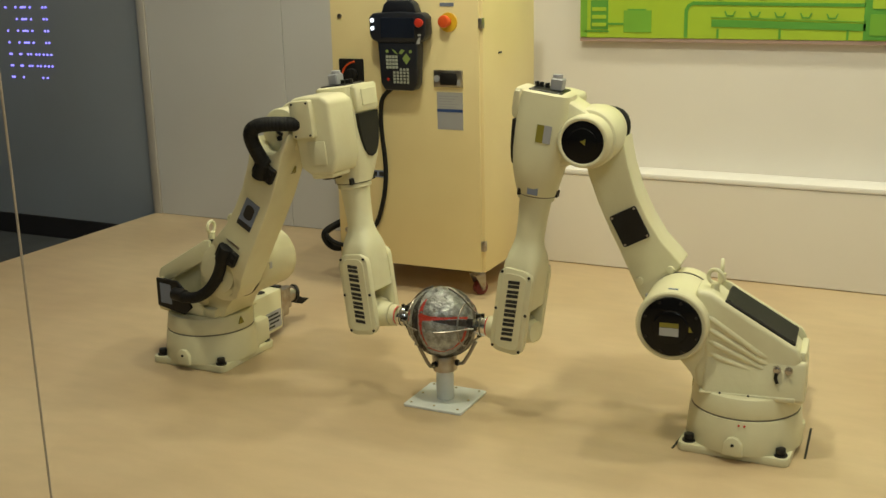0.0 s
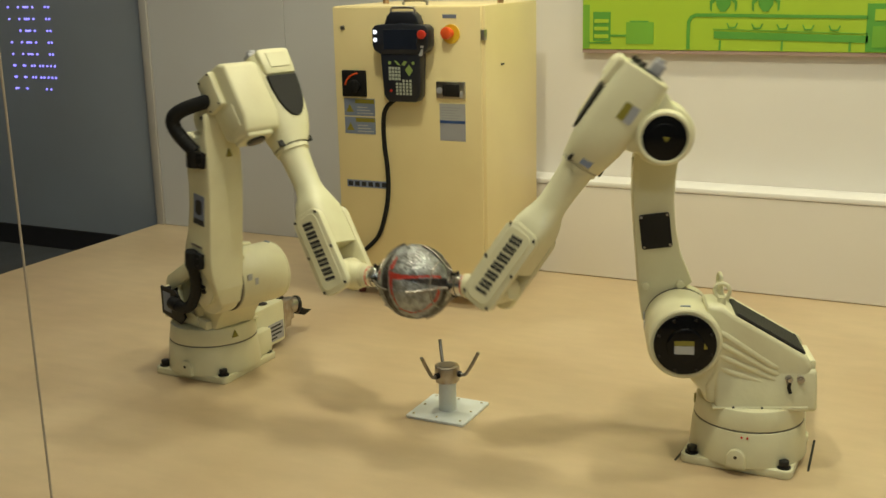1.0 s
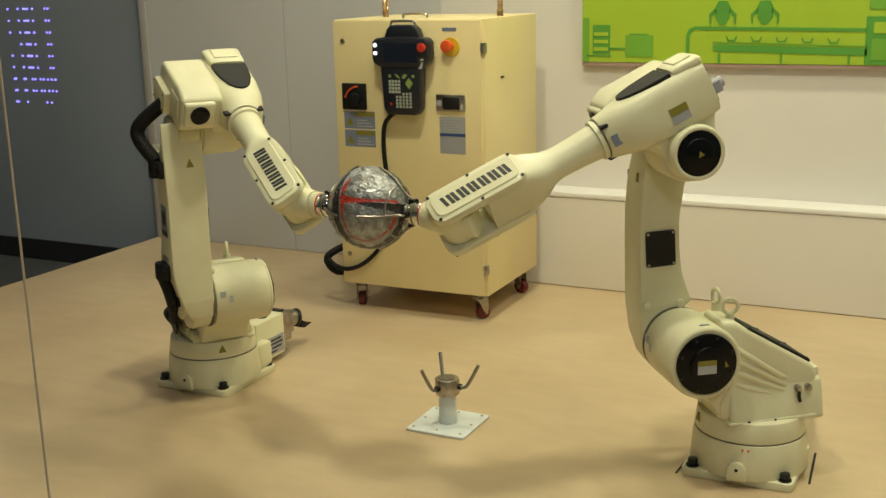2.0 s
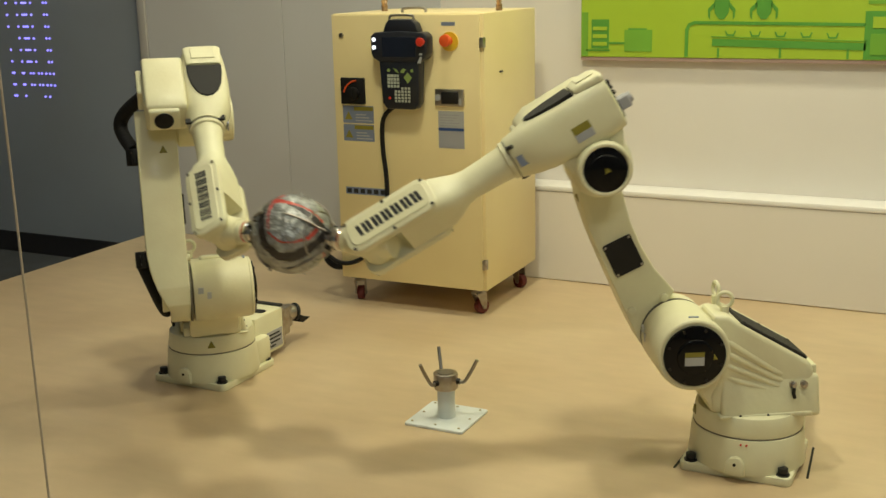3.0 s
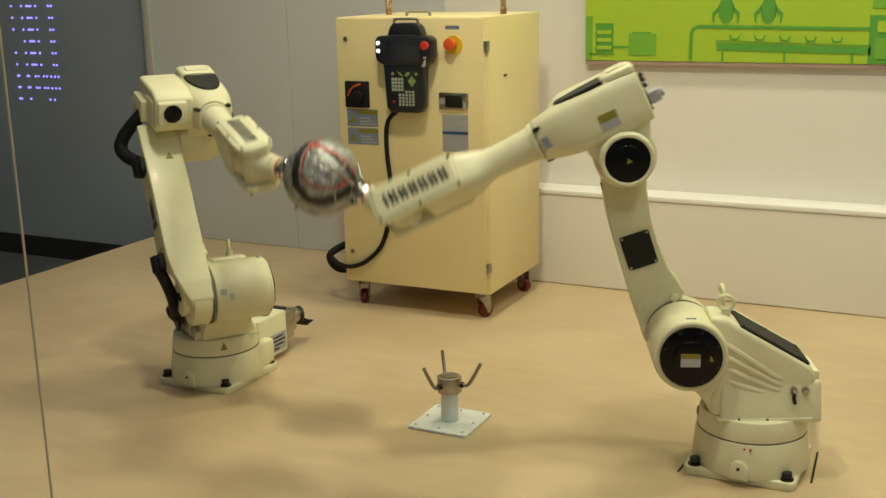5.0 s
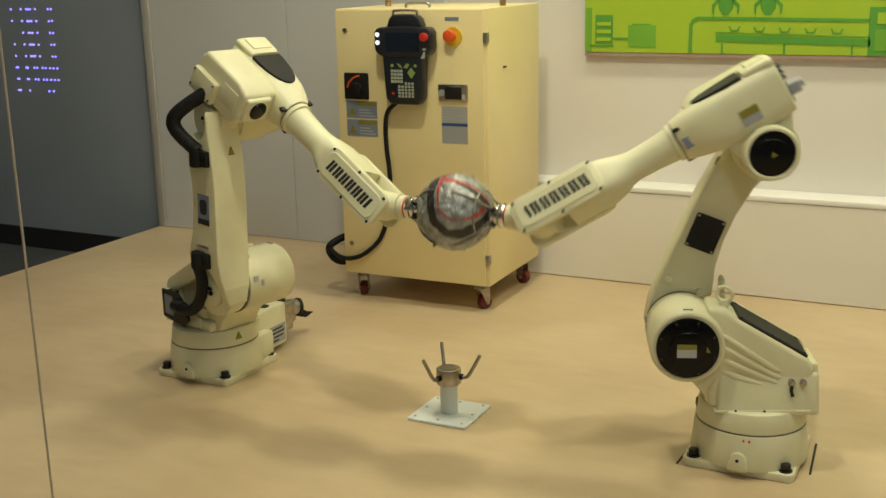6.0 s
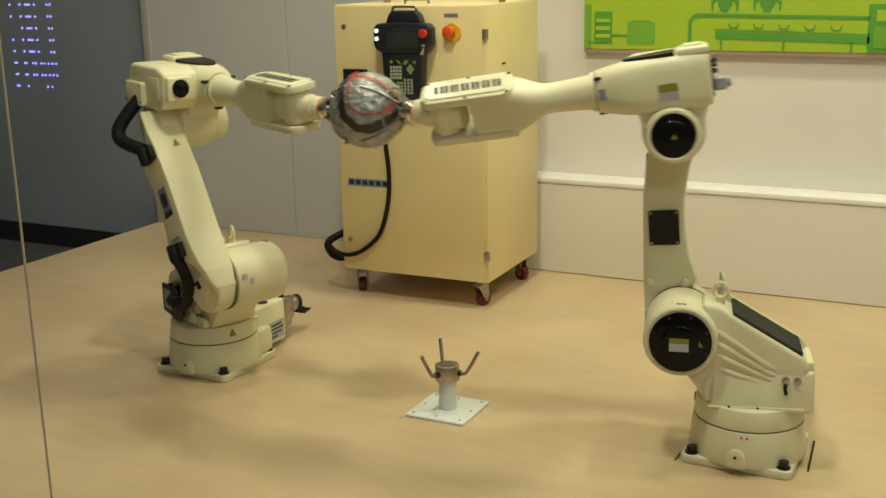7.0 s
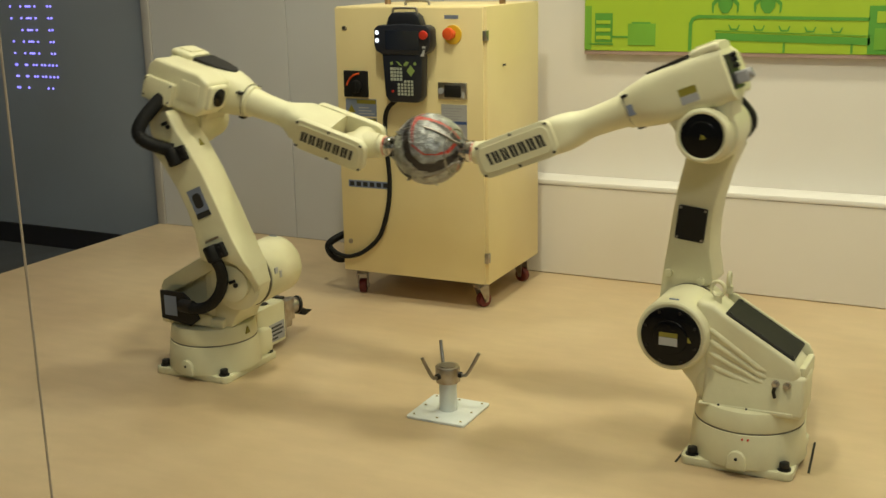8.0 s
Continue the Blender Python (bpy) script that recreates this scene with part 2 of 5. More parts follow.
def room():
    part("floor", block(EDGE_X, 3.0, -2.5, WALL_Y - 0.002, -0.2, 0.0, 0.004, 1), FLOOR).update_tag()
    floor = scene.objects["floor"]
    tagged(floor, "beige vinyl-covered display platform with soft stains", "floor", kind="structure")
    tagged(part("ground", block(-8.0, EDGE_X - 0.002, -2.5, 4.55, -0.3, -0.2), DARK_FLOOR), "dark grey carpet below the platform", "floor", kind="structure")
    w = tagged(part("wall_north", block(EDGE_X + 0.047, 3.0, WALL_Y, WALL_Y + 0.15, 0.0, CEILING), WALL_WHITE), "white painted back wall", "wall", kind="structure")
    for x0, x1 in ((-3.762, -2.9695), (-2.9665, -2.16)):
        part("wall_panel", block(x0, x1, WALL_Y - 0.012, WALL_Y - 0.002, 0.002, CEILING - 0.01, 0.002, 1), WALL_GREY, w, "grey wall panel")
    tagged(part("wall_slate", block(-8.0, EDGE_X + 0.0, WALL_Y + 0.01, WALL_Y + 0.16, -0.2, CEILING), WALL_SLATE), "slate grey glossy wall panel", "wall", kind="structure")
    tagged(part("trim", block(EDGE_X, EDGE_X + 0.046, WALL_Y - 0.022, WALL_Y + 0.15, 0.0, CEILING, 0.004), TRIM), "pale upright trim at the end of the wall panels", "trim", kind="structure")
    tagged(part("baseboard", block(-8.0, EDGE_X - 0.01, WALL_Y - 0.005, WALL_Y + 0.008, -0.2, -0.088, 0.002, 1), BASEBOARD), "black baseboard along the slate wall", "baseboard", kind="structure")
    b = tagged(part("wall_bench", block(-2.15, 3.0, BENCH_Y, WALL_Y - 0.002, 0.002, 0.375, 0.003, 1), WALL_CREAM), "low cream wall step along the back wall", "wall", kind="structure")
    part("ledge", block(-2.15, 3.0, BENCH_Y - 0.004, WALL_Y - 0.002, 0.377, 0.398, 0.004), LEDGE, b, "white ledge board")
    # unseen walls added to close the room; their cool colour shapes the bounce light
    for name, box in (("wall_east", (3.0, 3.15, -2.5, 4.55)), ("wall_west", (-8.15, -8.0, -2.5, 4.55)), ("wall_south", (-8.0, 3.0, -2.65, -2.5))):
        tagged(part(name, block(*box, -0.2, CEILING), WALL_BOUNCE), "plain blue-grey hall wall", "wall", kind="structure")
    tagged(part("ceiling", block(-8.0, 3.0, -2.5, 4.55, CEILING, CEILING + 0.1), CEIL), "white hall ceiling", "ceiling", kind="structure")


def glass_joint():
    j = thing("glass_joint", "thin tan sealing strip between clear glass barrier panes", "glass joint", pose(-1.109, 1.010, 0, 0, 0, 47))
    part("strip", block(-0.0016, 0.0016, -0.004, 0.004, 0.006, 1.60, 0.0008, 1), JOINT, j)
    part("foot", block(-0.03, 0.03, -0.02, 0.02, 0.0, 0.006, 0.002, 1), STEEL, j)


def led_sign():
    """Rows of violet dots on the slate wall; the words cannot be read, so they are plain dashes."""
    s = thing("led_sign", "violet LED text rows glowing on the slate wall", "sign", pose(-4.62, WALL_Y + 0.010, 0.92))
    for row in range(15):
        z = 0.593 - 0.0605 * row
        spots = [-0.095, -0.023, 0.016, 0.030, 0.044, 0.078, 0.167, 0.188]
        if row in (12, 13):
            spots = [-0.098, -0.088, -0.028, -0.018, 0.030, 0.050, 0.088, 0.110, 0.140, 0.166, 0.192]
        if row == 14:
            spots = [-0.100, -0.086, -0.020, 0.118, 0.150]
        if row == 9:
            spots = spots[1:]
        for x in spots:
            part("dot", rod((x, -0.004, z), (x, 0.0, z), 0.0052, seg=10), LED, s, smooth=False)


def wall_picture():
    """Lime board with a factory line in darker green."""
    x0, x1, z0, z1 = -1.521, 1.3, 0.915, 2.0
    p = thing("wall_picture", "lime green printed board with a green factory line drawing", "picture", pose(0, WALL_Y, 0))
    part("board", block(x0, x1, -0.032, -0.001, z0, z1, 0.002, 1), LIME, p)
    part("edge_strip", block(x0, x1, -0.030, -0.002, z0 - 0.014, z0 - 0.001), BOARD_EDGE, p, "brown lower board edge")
    F, B = -0.0345, -0.0322

    def flat(name, bm, mat=GREEN):
        part(name, bm, mat, p, smooth=False)

    def bar(a, b, c, d):
        return block(a, b, F, B, c, d)
    flat("left_border", bar(x0 + 0.004, x0 + 0.03, z0 + 0.004, 1.09), MID_GREEN)
    bm = bar(-1.476, -1.404, 0.948, 1.062)
    flat("machine", bm)
    for k in range(3):
        flat("machine_slot", block(-1.470, -1.412, F - 0.002, F, 1.02 - 0.03 * k, 1.034 - 0.03 * k), LIME)
    flat("motor", bar(-1.34, -1.229, 0.938, 1.022), MID_GREEN)
    flat("motor_box", bar(-1.325, -1.25, 1.022, 1.028), GREEN)
    flat("shaft", bar(-1.404, -1.34, 0.966, 0.974))
    flat("track", bar(-1.50, -1.40, 0.938, 0.944))
    pts = [(-1.086, 0.92), (-1.086, 1.02), (-1.079, 1.036), (-1.063, 1.043), (-0.444, 1.036), (-0.444, 1.048), (-1.066, 1.056), (-1.088, 1.046), (-1.099, 1.024), (-1.099, 0.92)]
    flat("pipe", prism(pts, F, B, "y"))
    flat("belt", prism([(-0.994, 0.962), (-0.439, 0.95), (-0.439, 0.976), (-0.994, 0.989)], F, B, "y"))
    flat("belt_line", prism([(-0.998, 0.995), (-0.439, 0.981), (-0.439, 0.985), (-0.998, 0.999)], F, B, "y"), MID_GREEN)
    for k in range(5):
        x = -0.926 + 0.0925 * k
        z = 1.012 - 0.002 * k
        flat("cup", prism([(x - 0.022, z + 0.008), (x - 0.014, z - 0.012), (x + 0.014, z - 0.012), (x + 0.022, z + 0.008), (x + 0.017, z + 0.008), (x + 0.010, z - 0.006), (x - 0.010, z - 0.006), (x - 0.017, z + 0.008)], F, B, "y"))
    for x in (-0.97, -0.74, -0.50):
        flat("belt_leg", bar(x - 0.004, x + 0.004, 0.918, 0.955))
    for x in (-0.962, -0.805):
        flat("gripper_head", prism([(x - 0.03, 1.125), (x - 0.018, 1.15), (x + 0.018, 1.15), (x + 0.03, 1.125), (x + 0.026, 1.085), (x + 0.010, 1.062), (x - 0.010, 1.062), (x - 0.026, 1.085)], F, B, "y"))
        for s in (-1, 1):
            flat("claw", prism([(x + s * 0.028, 1.125), (x + s * 0.052, 1.10), (x + s * 0.050, 1.07), (x + s * 0.043, 1.062), (x + s * 0.043, 1.09), (x + s * 0.024, 1.11)], F, B, "y"))
    flat("station", bar(-0.447, -0.2, 0.918, 1.09))
    flat("station_window", block(-0.42, -0.30, F - 0.002, F, 1.03, 1.07), LIME)
    flat("station_gap", block(-0.425, -0.21, F - 0.002, F, 0.935, 1.01), MID_GREEN)
    flat("upper_frame", bar(-0.44, 0.4, 1.115, 1.30), MID_GREEN)


room()
glass_joint()
led_sign()
wall_picture()


# ---- control cabinet with its teach pendant ----
CAB = pose(-2.2485, 3.6264, 0, 0, 0, 0.76)
CW, CD, CZ0, CZ1 = 0.6146, 0.5166, 0.105, 1.117


def cabinet():
    c = thing("control_cabinet", "cream steel robot control cabinet on red castors", "cabinet", CAB)
    part("body", block(0, CW, 0.012, CD, CZ0, CZ1, 0.004), CABINET, c)
    door = part("door", block(0.002, CW - 0.012, 0.0, 0.0115, CZ0 + 0.002, CZ1 - 0.004, 0.003), CABINET, c)
    for z in (1.016, 0.207):
        part("latch", block(CW - 0.012, CW + 0.003, -0.004, 0.02, z - 0.018, z + 0.018, 0.002), STEEL, door, "grey steel latch")
    for x, z in ((0.044, 1.039), (0.036, 0.225)):
        part("keyhole", rod((x, -0.006, z), (x, 0.001, z), 0.009, seg=16, soft=0.001), STEEL, door, "steel lock barrel")
    # isolator with a red arc
    sw = part("isolator_switch", block(0.036, 0.138, -0.012, 0.0, 0.786, 0.884, 0.004), RUBBER, c, "black rotary isolator plate")
    arc = [(0.112 + 0.062 * math.cos(radians(a)), -0.013, 0.818 + 0.056 * math.sin(radians(a))) for a in range(96, 172, 8)]
    part("red_arc", pipe(arc, 0.0036, 8), ORANGE_RED, sw, "red arc mark")
    part("knob", join(rod((0.094, -0.03, 0.826), (0.094, -0.012, 0.826), 0.024, soft=0.003), block(0.088, 0.100, -0.036, -0.028, 0.804, 0.848, 0.002)), RUBBER, sw)
    for z0, z1 in ((0.714, 0.779), (0.646, 0.709)):
        lab = part("warning_label", block(0.037, 0.168, -0.0015, 0.0, z0, z1), LABEL_SLATE, c, "slate blue warning label", smooth=False)
        part("label_strip", block(0.085, 0.166, -0.0025, -0.0015, z1 - 0.018, z1 - 0.003), OLIVE, lab, "yellow strip", smooth=False)
        zc = (z0 + z1) / 2 - 0.005
        part("warning_triangle", prism([(0.044, zc - 0.014), (0.078, zc - 0.014), (0.061, zc + 0.016)], -0.0025, -0.0015), OLIVE, lab, smooth=False)
        for i in range(3):
            part("text_bar", block(0.092, 0.160 - 0.012 * i, -0.0022, -0.0015, z0 + 0.008 + 0.011 * i, z0 + 0.012 + 0.011 * i), LABEL_PALE, lab, smooth=False)
    t = part("socket_plate", block(0.428, 0.542, -0.012, 0.0, 0.790, 0.851, 0.004), STEEL, c, "grey socket plate")
    part("socket", block(0.456, 0.522, -0.018, -0.012, 0.798, 0.842, 0.004), COVER, t)
    part("socket_tag", block(0.524, 0.534, -0.0135, -0.012, 0.797, 0.818), LABEL_PALE, t)
    part("socket_screw", rod((0.442, -0.015, 0.82), (0.442, -0.011, 0.82), 0.012, seg=16), LABEL_GREY, t)
    lab = part("rating_label", block(0.436, 0.538, -0.0015, 0.0, 0.636, 0.771), LABEL_GREY, c, "grey rating label with a blue band", smooth=False)
    part("label_head", block(0.438, 0.536, -0.0022, -0.0015, 0.712, 0.769), LABEL_PALE, lab, smooth=False)
    part("label_band", block(0.436, 0.538, -0.0026, -0.0015, 0.700, 0.710), LABEL_BLUE, lab, smooth=False)
    for i in range(5):
        part("text_bar", block(0.443, 0.520 - 0.011 * (i % 3), -0.0028, -0.0022, 0.755 - 0.0095 * i, 0.7585 - 0.0095 * i), LABEL_GREY, lab, smooth=False)
    e = part("emergency_stop", rod((0.488, -0.006, 1.019), (0.488, 0.0, 1.019), 0.034, seg=40), YELLOW, c, "yellow plate of the emergency stop")
    part("stop_button", join(rod((0.484, -0.022, 1.023), (0.488, -0.006, 1.021), 0.015), rod((0.482, -0.040, 1.024), (0.484, -0.022, 1.023), 0.021, 0.022, soft=0.004)), ORANGE_RED, e, "red mushroom button")
    part("name_tag", block(0.455, 0.509, -0.0015, 0.0, 1.074, 1.087), LABEL_SLATE, c, smooth=False)
    nm = part("nameplate", block(0.036, 0.212, -0.002, 0.0, 0.441, 0.468), LABEL_SLATE, c, "slate nameplate with dark characters", smooth=False)
    for i in range(6):
        part("character_bar", block(0.042 + 0.029 * i, 0.061 + 0.029 * i, -0.003, -0.002, 0.446, 0.463), INK, nm, smooth=False)
    part("side_screw", block(CW - 0.001, CW + 0.003, 0.150, 0.178, 0.898, 0.905, 0.001, 1), BOLT, c)
    for x, y in ((0.10, 0.24), (0.578, 0.24)):
        bm = join(torus((x, y, CZ1 + 0.044), (1, 0.25, 0), 0.024, 0.0065), rod((x, y, CZ1 - 0.001), (x, y, CZ1 + 0.024), 0.012, seg=20))
        part("lifting_eye", bm, BRASS, c, "tarnished brass lifting eye")
    part("top_handle", pipe(spline([(0.25, 0.1, CZ1 - 0.002), (0.25, 0.1, CZ1 + 0.012), (0.27, 0.1, CZ1 + 0.016), (0.33, 0.1, CZ1 + 0.016), (0.345, 0.1, CZ1 + 0.010), (0.345, 0.1, CZ1 - 0.002)], 4), 0.005), STEEL, c)
    for x, y, turn in ((0.047, 0.06, 112), (CW - 0.055, 0.06, 62), (0.055, CD - 0.06, 15), (CW - 0.055, CD - 0.06, -20)):
        bm = join(block(-0.033, 0.033, -0.033, 0.033, CZ0 - 0.006, CZ0 - 0.001, 0.002, 1), rod((0, 0, CZ0 - 0.020), (0, 0, CZ0 - 0.006), 0.024, 0.020, seg=20))
        join(bm, block(-0.024, 0.022, -0.0205, 0.0205, CZ0 - 0.024, CZ0 - 0.019, 0.001, 1))
        for s in (-1, 1):
            join(bm, prism([(-0.024, CZ0 - 0.020), (0.022, CZ0 - 0.020), (0.024, 0.040), (0.019, 0.020), (0.007, 0.020)], s * 0.019 - 0.0015, s * 0.019 + 0.0015))
        whl, hub = rod((0.012, -0.014, 0.028), (0.012, 0.014, 0.028), 0.028, soft=0.005), rod((0.012, -0.024, 0.028), (0.012, 0.024, 0.028), 0.007, seg=16)
        for m in (bm, whl, hub):
            bmesh.ops.transform(m, matrix=pose(x, y, 0, 0, 0, turn), verts=m.verts)
        k = part("castor", bm, STEEL, c, "dull steel castor fork")
        part("wheel", whl, WHEEL_RED, k, "red castor wheel")
        part("hub", hub, STEEL, k)


def pendant():
    p = thing("teach_pendant", "navy black robot teach pendant hung on the cabinet door", "teach pendant", CAB @ pose(0.022, 0, 0.002))
    Y0, Y1 = -0.075, -0.018
    head = prism([(0.184, 1.038), (0.198, 1.052), (0.300, 1.057), (0.396, 1.052), (0.410, 1.038), (0.410, 0.980), (0.400, 0.960), (0.374, 0.948), (0.216, 0.948), (0.190, 0.962), (0.184, 0.980)], Y0, Y1, "y", 0.008)
    lower = prism([(0.212, 0.958), (0.376, 0.958), (0.368, 0.80), (0.354, 0.778), (0.238, 0.778), (0.222, 0.80)], Y0 + 0.006, Y1, "y", 0.008)
    part("body", join(head, lower), NAVY, p)
    part("hanger", block(0.24, 0.34, -0.018, 0.0, 0.90, 1.04, 0.003), STEEL, p)
    part("screen", block(0.232, 0.366, Y0 - 0.001, Y0 + 0.002, 0.966, 1.036, 0.001, 1), SCREEN, p, "dark display")
    top = prism([(0.228, 1.050), (0.372, 1.050), (0.360, 1.082), (0.342, 1.097), (0.254, 1.097), (0.240, 1.082)], Y0 + 0.012, Y1, "y", 0.006)
    part("top_cap", top, NAVY, p)
    part("handle", pipe(spline([(0.250, Y0 + 0.03, 1.085), (0.252, Y0 + 0.03, 1.106), (0.266, Y0 + 0.03, 1.111), (0.332, Y0 + 0.03, 1.111), (0.345, Y0 + 0.03, 1.106), (0.347, Y0 + 0.03, 1.085)], 5), 0.0045), STEEL, p, "grey carrying handle")
    for z in (1.027, 0.999):
        part("key_lamp", rod((0.199, Y0 - 0.003, z), (0.199, Y0 + 0.002, z), 0.0075, seg=20), LAMP_WHITE, p, "lit white key")
    part("stop_button", join(rod((0.391, Y0 - 0.012, 1.020), (0.391, Y0 + 0.002, 1.020), 0.012), rod((0.391, Y0 - 0.020, 1.020), (0.391, Y0 - 0.010, 1.020), 0.0155, soft=0.003)), RED, p, "red stop button")
    part("jog_mark", prism([(0.372, 0.945), (0.384, 0.968), (0.390, 0.968), (0.386, 0.945)], Y0 - 0.002, Y0 + 0.001), LABEL_PALE, p)
    part("jog_dot", block(0.380, 0.392, Y0 - 0.002, Y0 + 0.001, 0.973, 0.980), LABEL_PALE, p)
    K = Y0 + 0.004
    for i in range(4):
        for j in range(4):
            part("key", block(0.247 + 0.0125 * i, 0.2565 + 0.0125 * i, K, K + 0.004, 0.894 - 0.0125 * j, 0.9035 - 0.0125 * j), KEY_PALE, p, smooth=False)
    for i in range(5):
        for j in range(5):
            if (i, j) not in ((0, 0), (1, 0)):
                part("key", block(0.275 + 0.0135 * i, 0.2835 + 0.0135 * i, K, K + 0.004, 0.850 - 0.0115 * j, 0.8585 - 0.0115 * j), KEY_PALE, p, smooth=False)
    for x in (0.252, 0.346):
        part("soft_key", rod((x, K, 0.918), (x, K + 0.004, 0.918), 0.006, seg=12), KEY_GREEN, p, smooth=False)
    for x, lean in ((0.283, -1), (0.311, 1)):
        slant = [(x - 0.006 + lean * 0.006, 0.926), (x + 0.006 + lean * 0.006, 0.922), (x + 0.006 - lean * 0.006, 0.908), (x - 0.006 - lean * 0.006, 0.912)]
        part("soft_key", prism(slant, K, K + 0.004), KEY_GREEN, p, smooth=False)
    part("cursor_key", prism([(0.313, 0.893), (0.329, 0.912), (0.345, 0.893), (0.329, 0.872)], K, K + 0.004), KEY_GREEN, p, "green cursor pad", smooth=False)
    part("red_key", rod((0.254, K, 0.818), (0.254, K + 0.004, 0.818), 0.005, seg=12), RED, p)


def pendant_cable():
    c = thing("pendant_cable", "black cable looping down the cabinet front to its side", "cable", CAB)
    pts = [(0.282, -0.045, 0.790), (0.232, -0.032, 0.750), (0.208, -0.012, 0.693), (0.209, -0.011, 0.608), (0.218, -0.011, 0.523), (0.218, -0.011, 0.436),
           (0.203, -0.011, 0.348), (0.168, -0.012, 0.256), (0.10, -0.014, 0.192), (0.035, -0.014, 0.166), (-0.015, -0.012, 0.170), (-0.05, 0.0, 0.182), (-0.074, 0.02, 0.19)]
    part("cord", pipe(spline(pts, 6), 0.0085), RUBBER, c)
    loop = [(-0.022, 0.16, 0.235), (-0.045, 0.07, 0.226), (-0.075, 0.03, 0.205), (-0.082, 0.02, 0.183), (-0.062, 0.02, 0.152), (-0.03, 0.03, 0.138), (-0.024, 0.12, 0.13)]
    part("coil", pipe(spline(loop, 6), 0.0145), RUBBER, c, "thick black cable coil")


# ---- ball stand ----
def ball_stand():
    s = thing("ball_stand", "white steel ball stand with three bent prongs, bolted to the floor", "stand", pose(-1.3536, 2.7209, 0))
    base = part("base_plate", prism(rounded(-0.092, 0.092, -0.092, 0.092, 0.008, 3), 0.0, 0.008, "z", 0.0015, 1), WHITE_PAINT, s)
    for i in (-1, 0, 1):
        for j in (-1, 0, 1):
            if i or j:
                part("bolt", rod((i * 0.0738, j * 0.0738, 0.007), (i * 0.0738, j * 0.0738, 0.0105), 0.0040, seg=12), CHROME, base)
    part("post", rod((0, 0, 0.007), (0, 0, 0.1), 0.0255, soft=0.001), WHITE_PAINT, s)
    hub = part("hub", rod((0, 0, 0.094), (0, 0, 0.142), 0.036, seg=10, soft=0.003), STEEL, s, "dull steel hub")
    part("cup", rod((0, 0, 0.141), (0, 0, 0.144), 0.024, seg=24), ROD, hub)
    for a in (-112, 8, 128):
        c, n = math.cos(radians(a)), math.sin(radians(a))
        pts = [(0.034, 0.118), (0.050, 0.117), (0.060, 0.124), (0.078, 0.155), (0.095, 0.188)]
        k = part("prong", pipe(spline([(r * c, r * n, z) for r, z in pts], 4), 0.0052), ROD, s, "bent steel prong")
        part("prong_nut", rod((0.033 * c, 0.033 * n, 0.118), (0.043 * c, 0.043 * n, 0.118), 0.0095, seg=6), BOLT, k)


# ---- robot arms ----
A1, H1, L2, A3, Y4, L4, L5, GRIP = 0.180, 0.336, 0.514, 0.121, 0.012, 0.568, 0.089, 0.141
YC = 0.024
CORR = 14
INNER = -0.068
OFF = -0.003


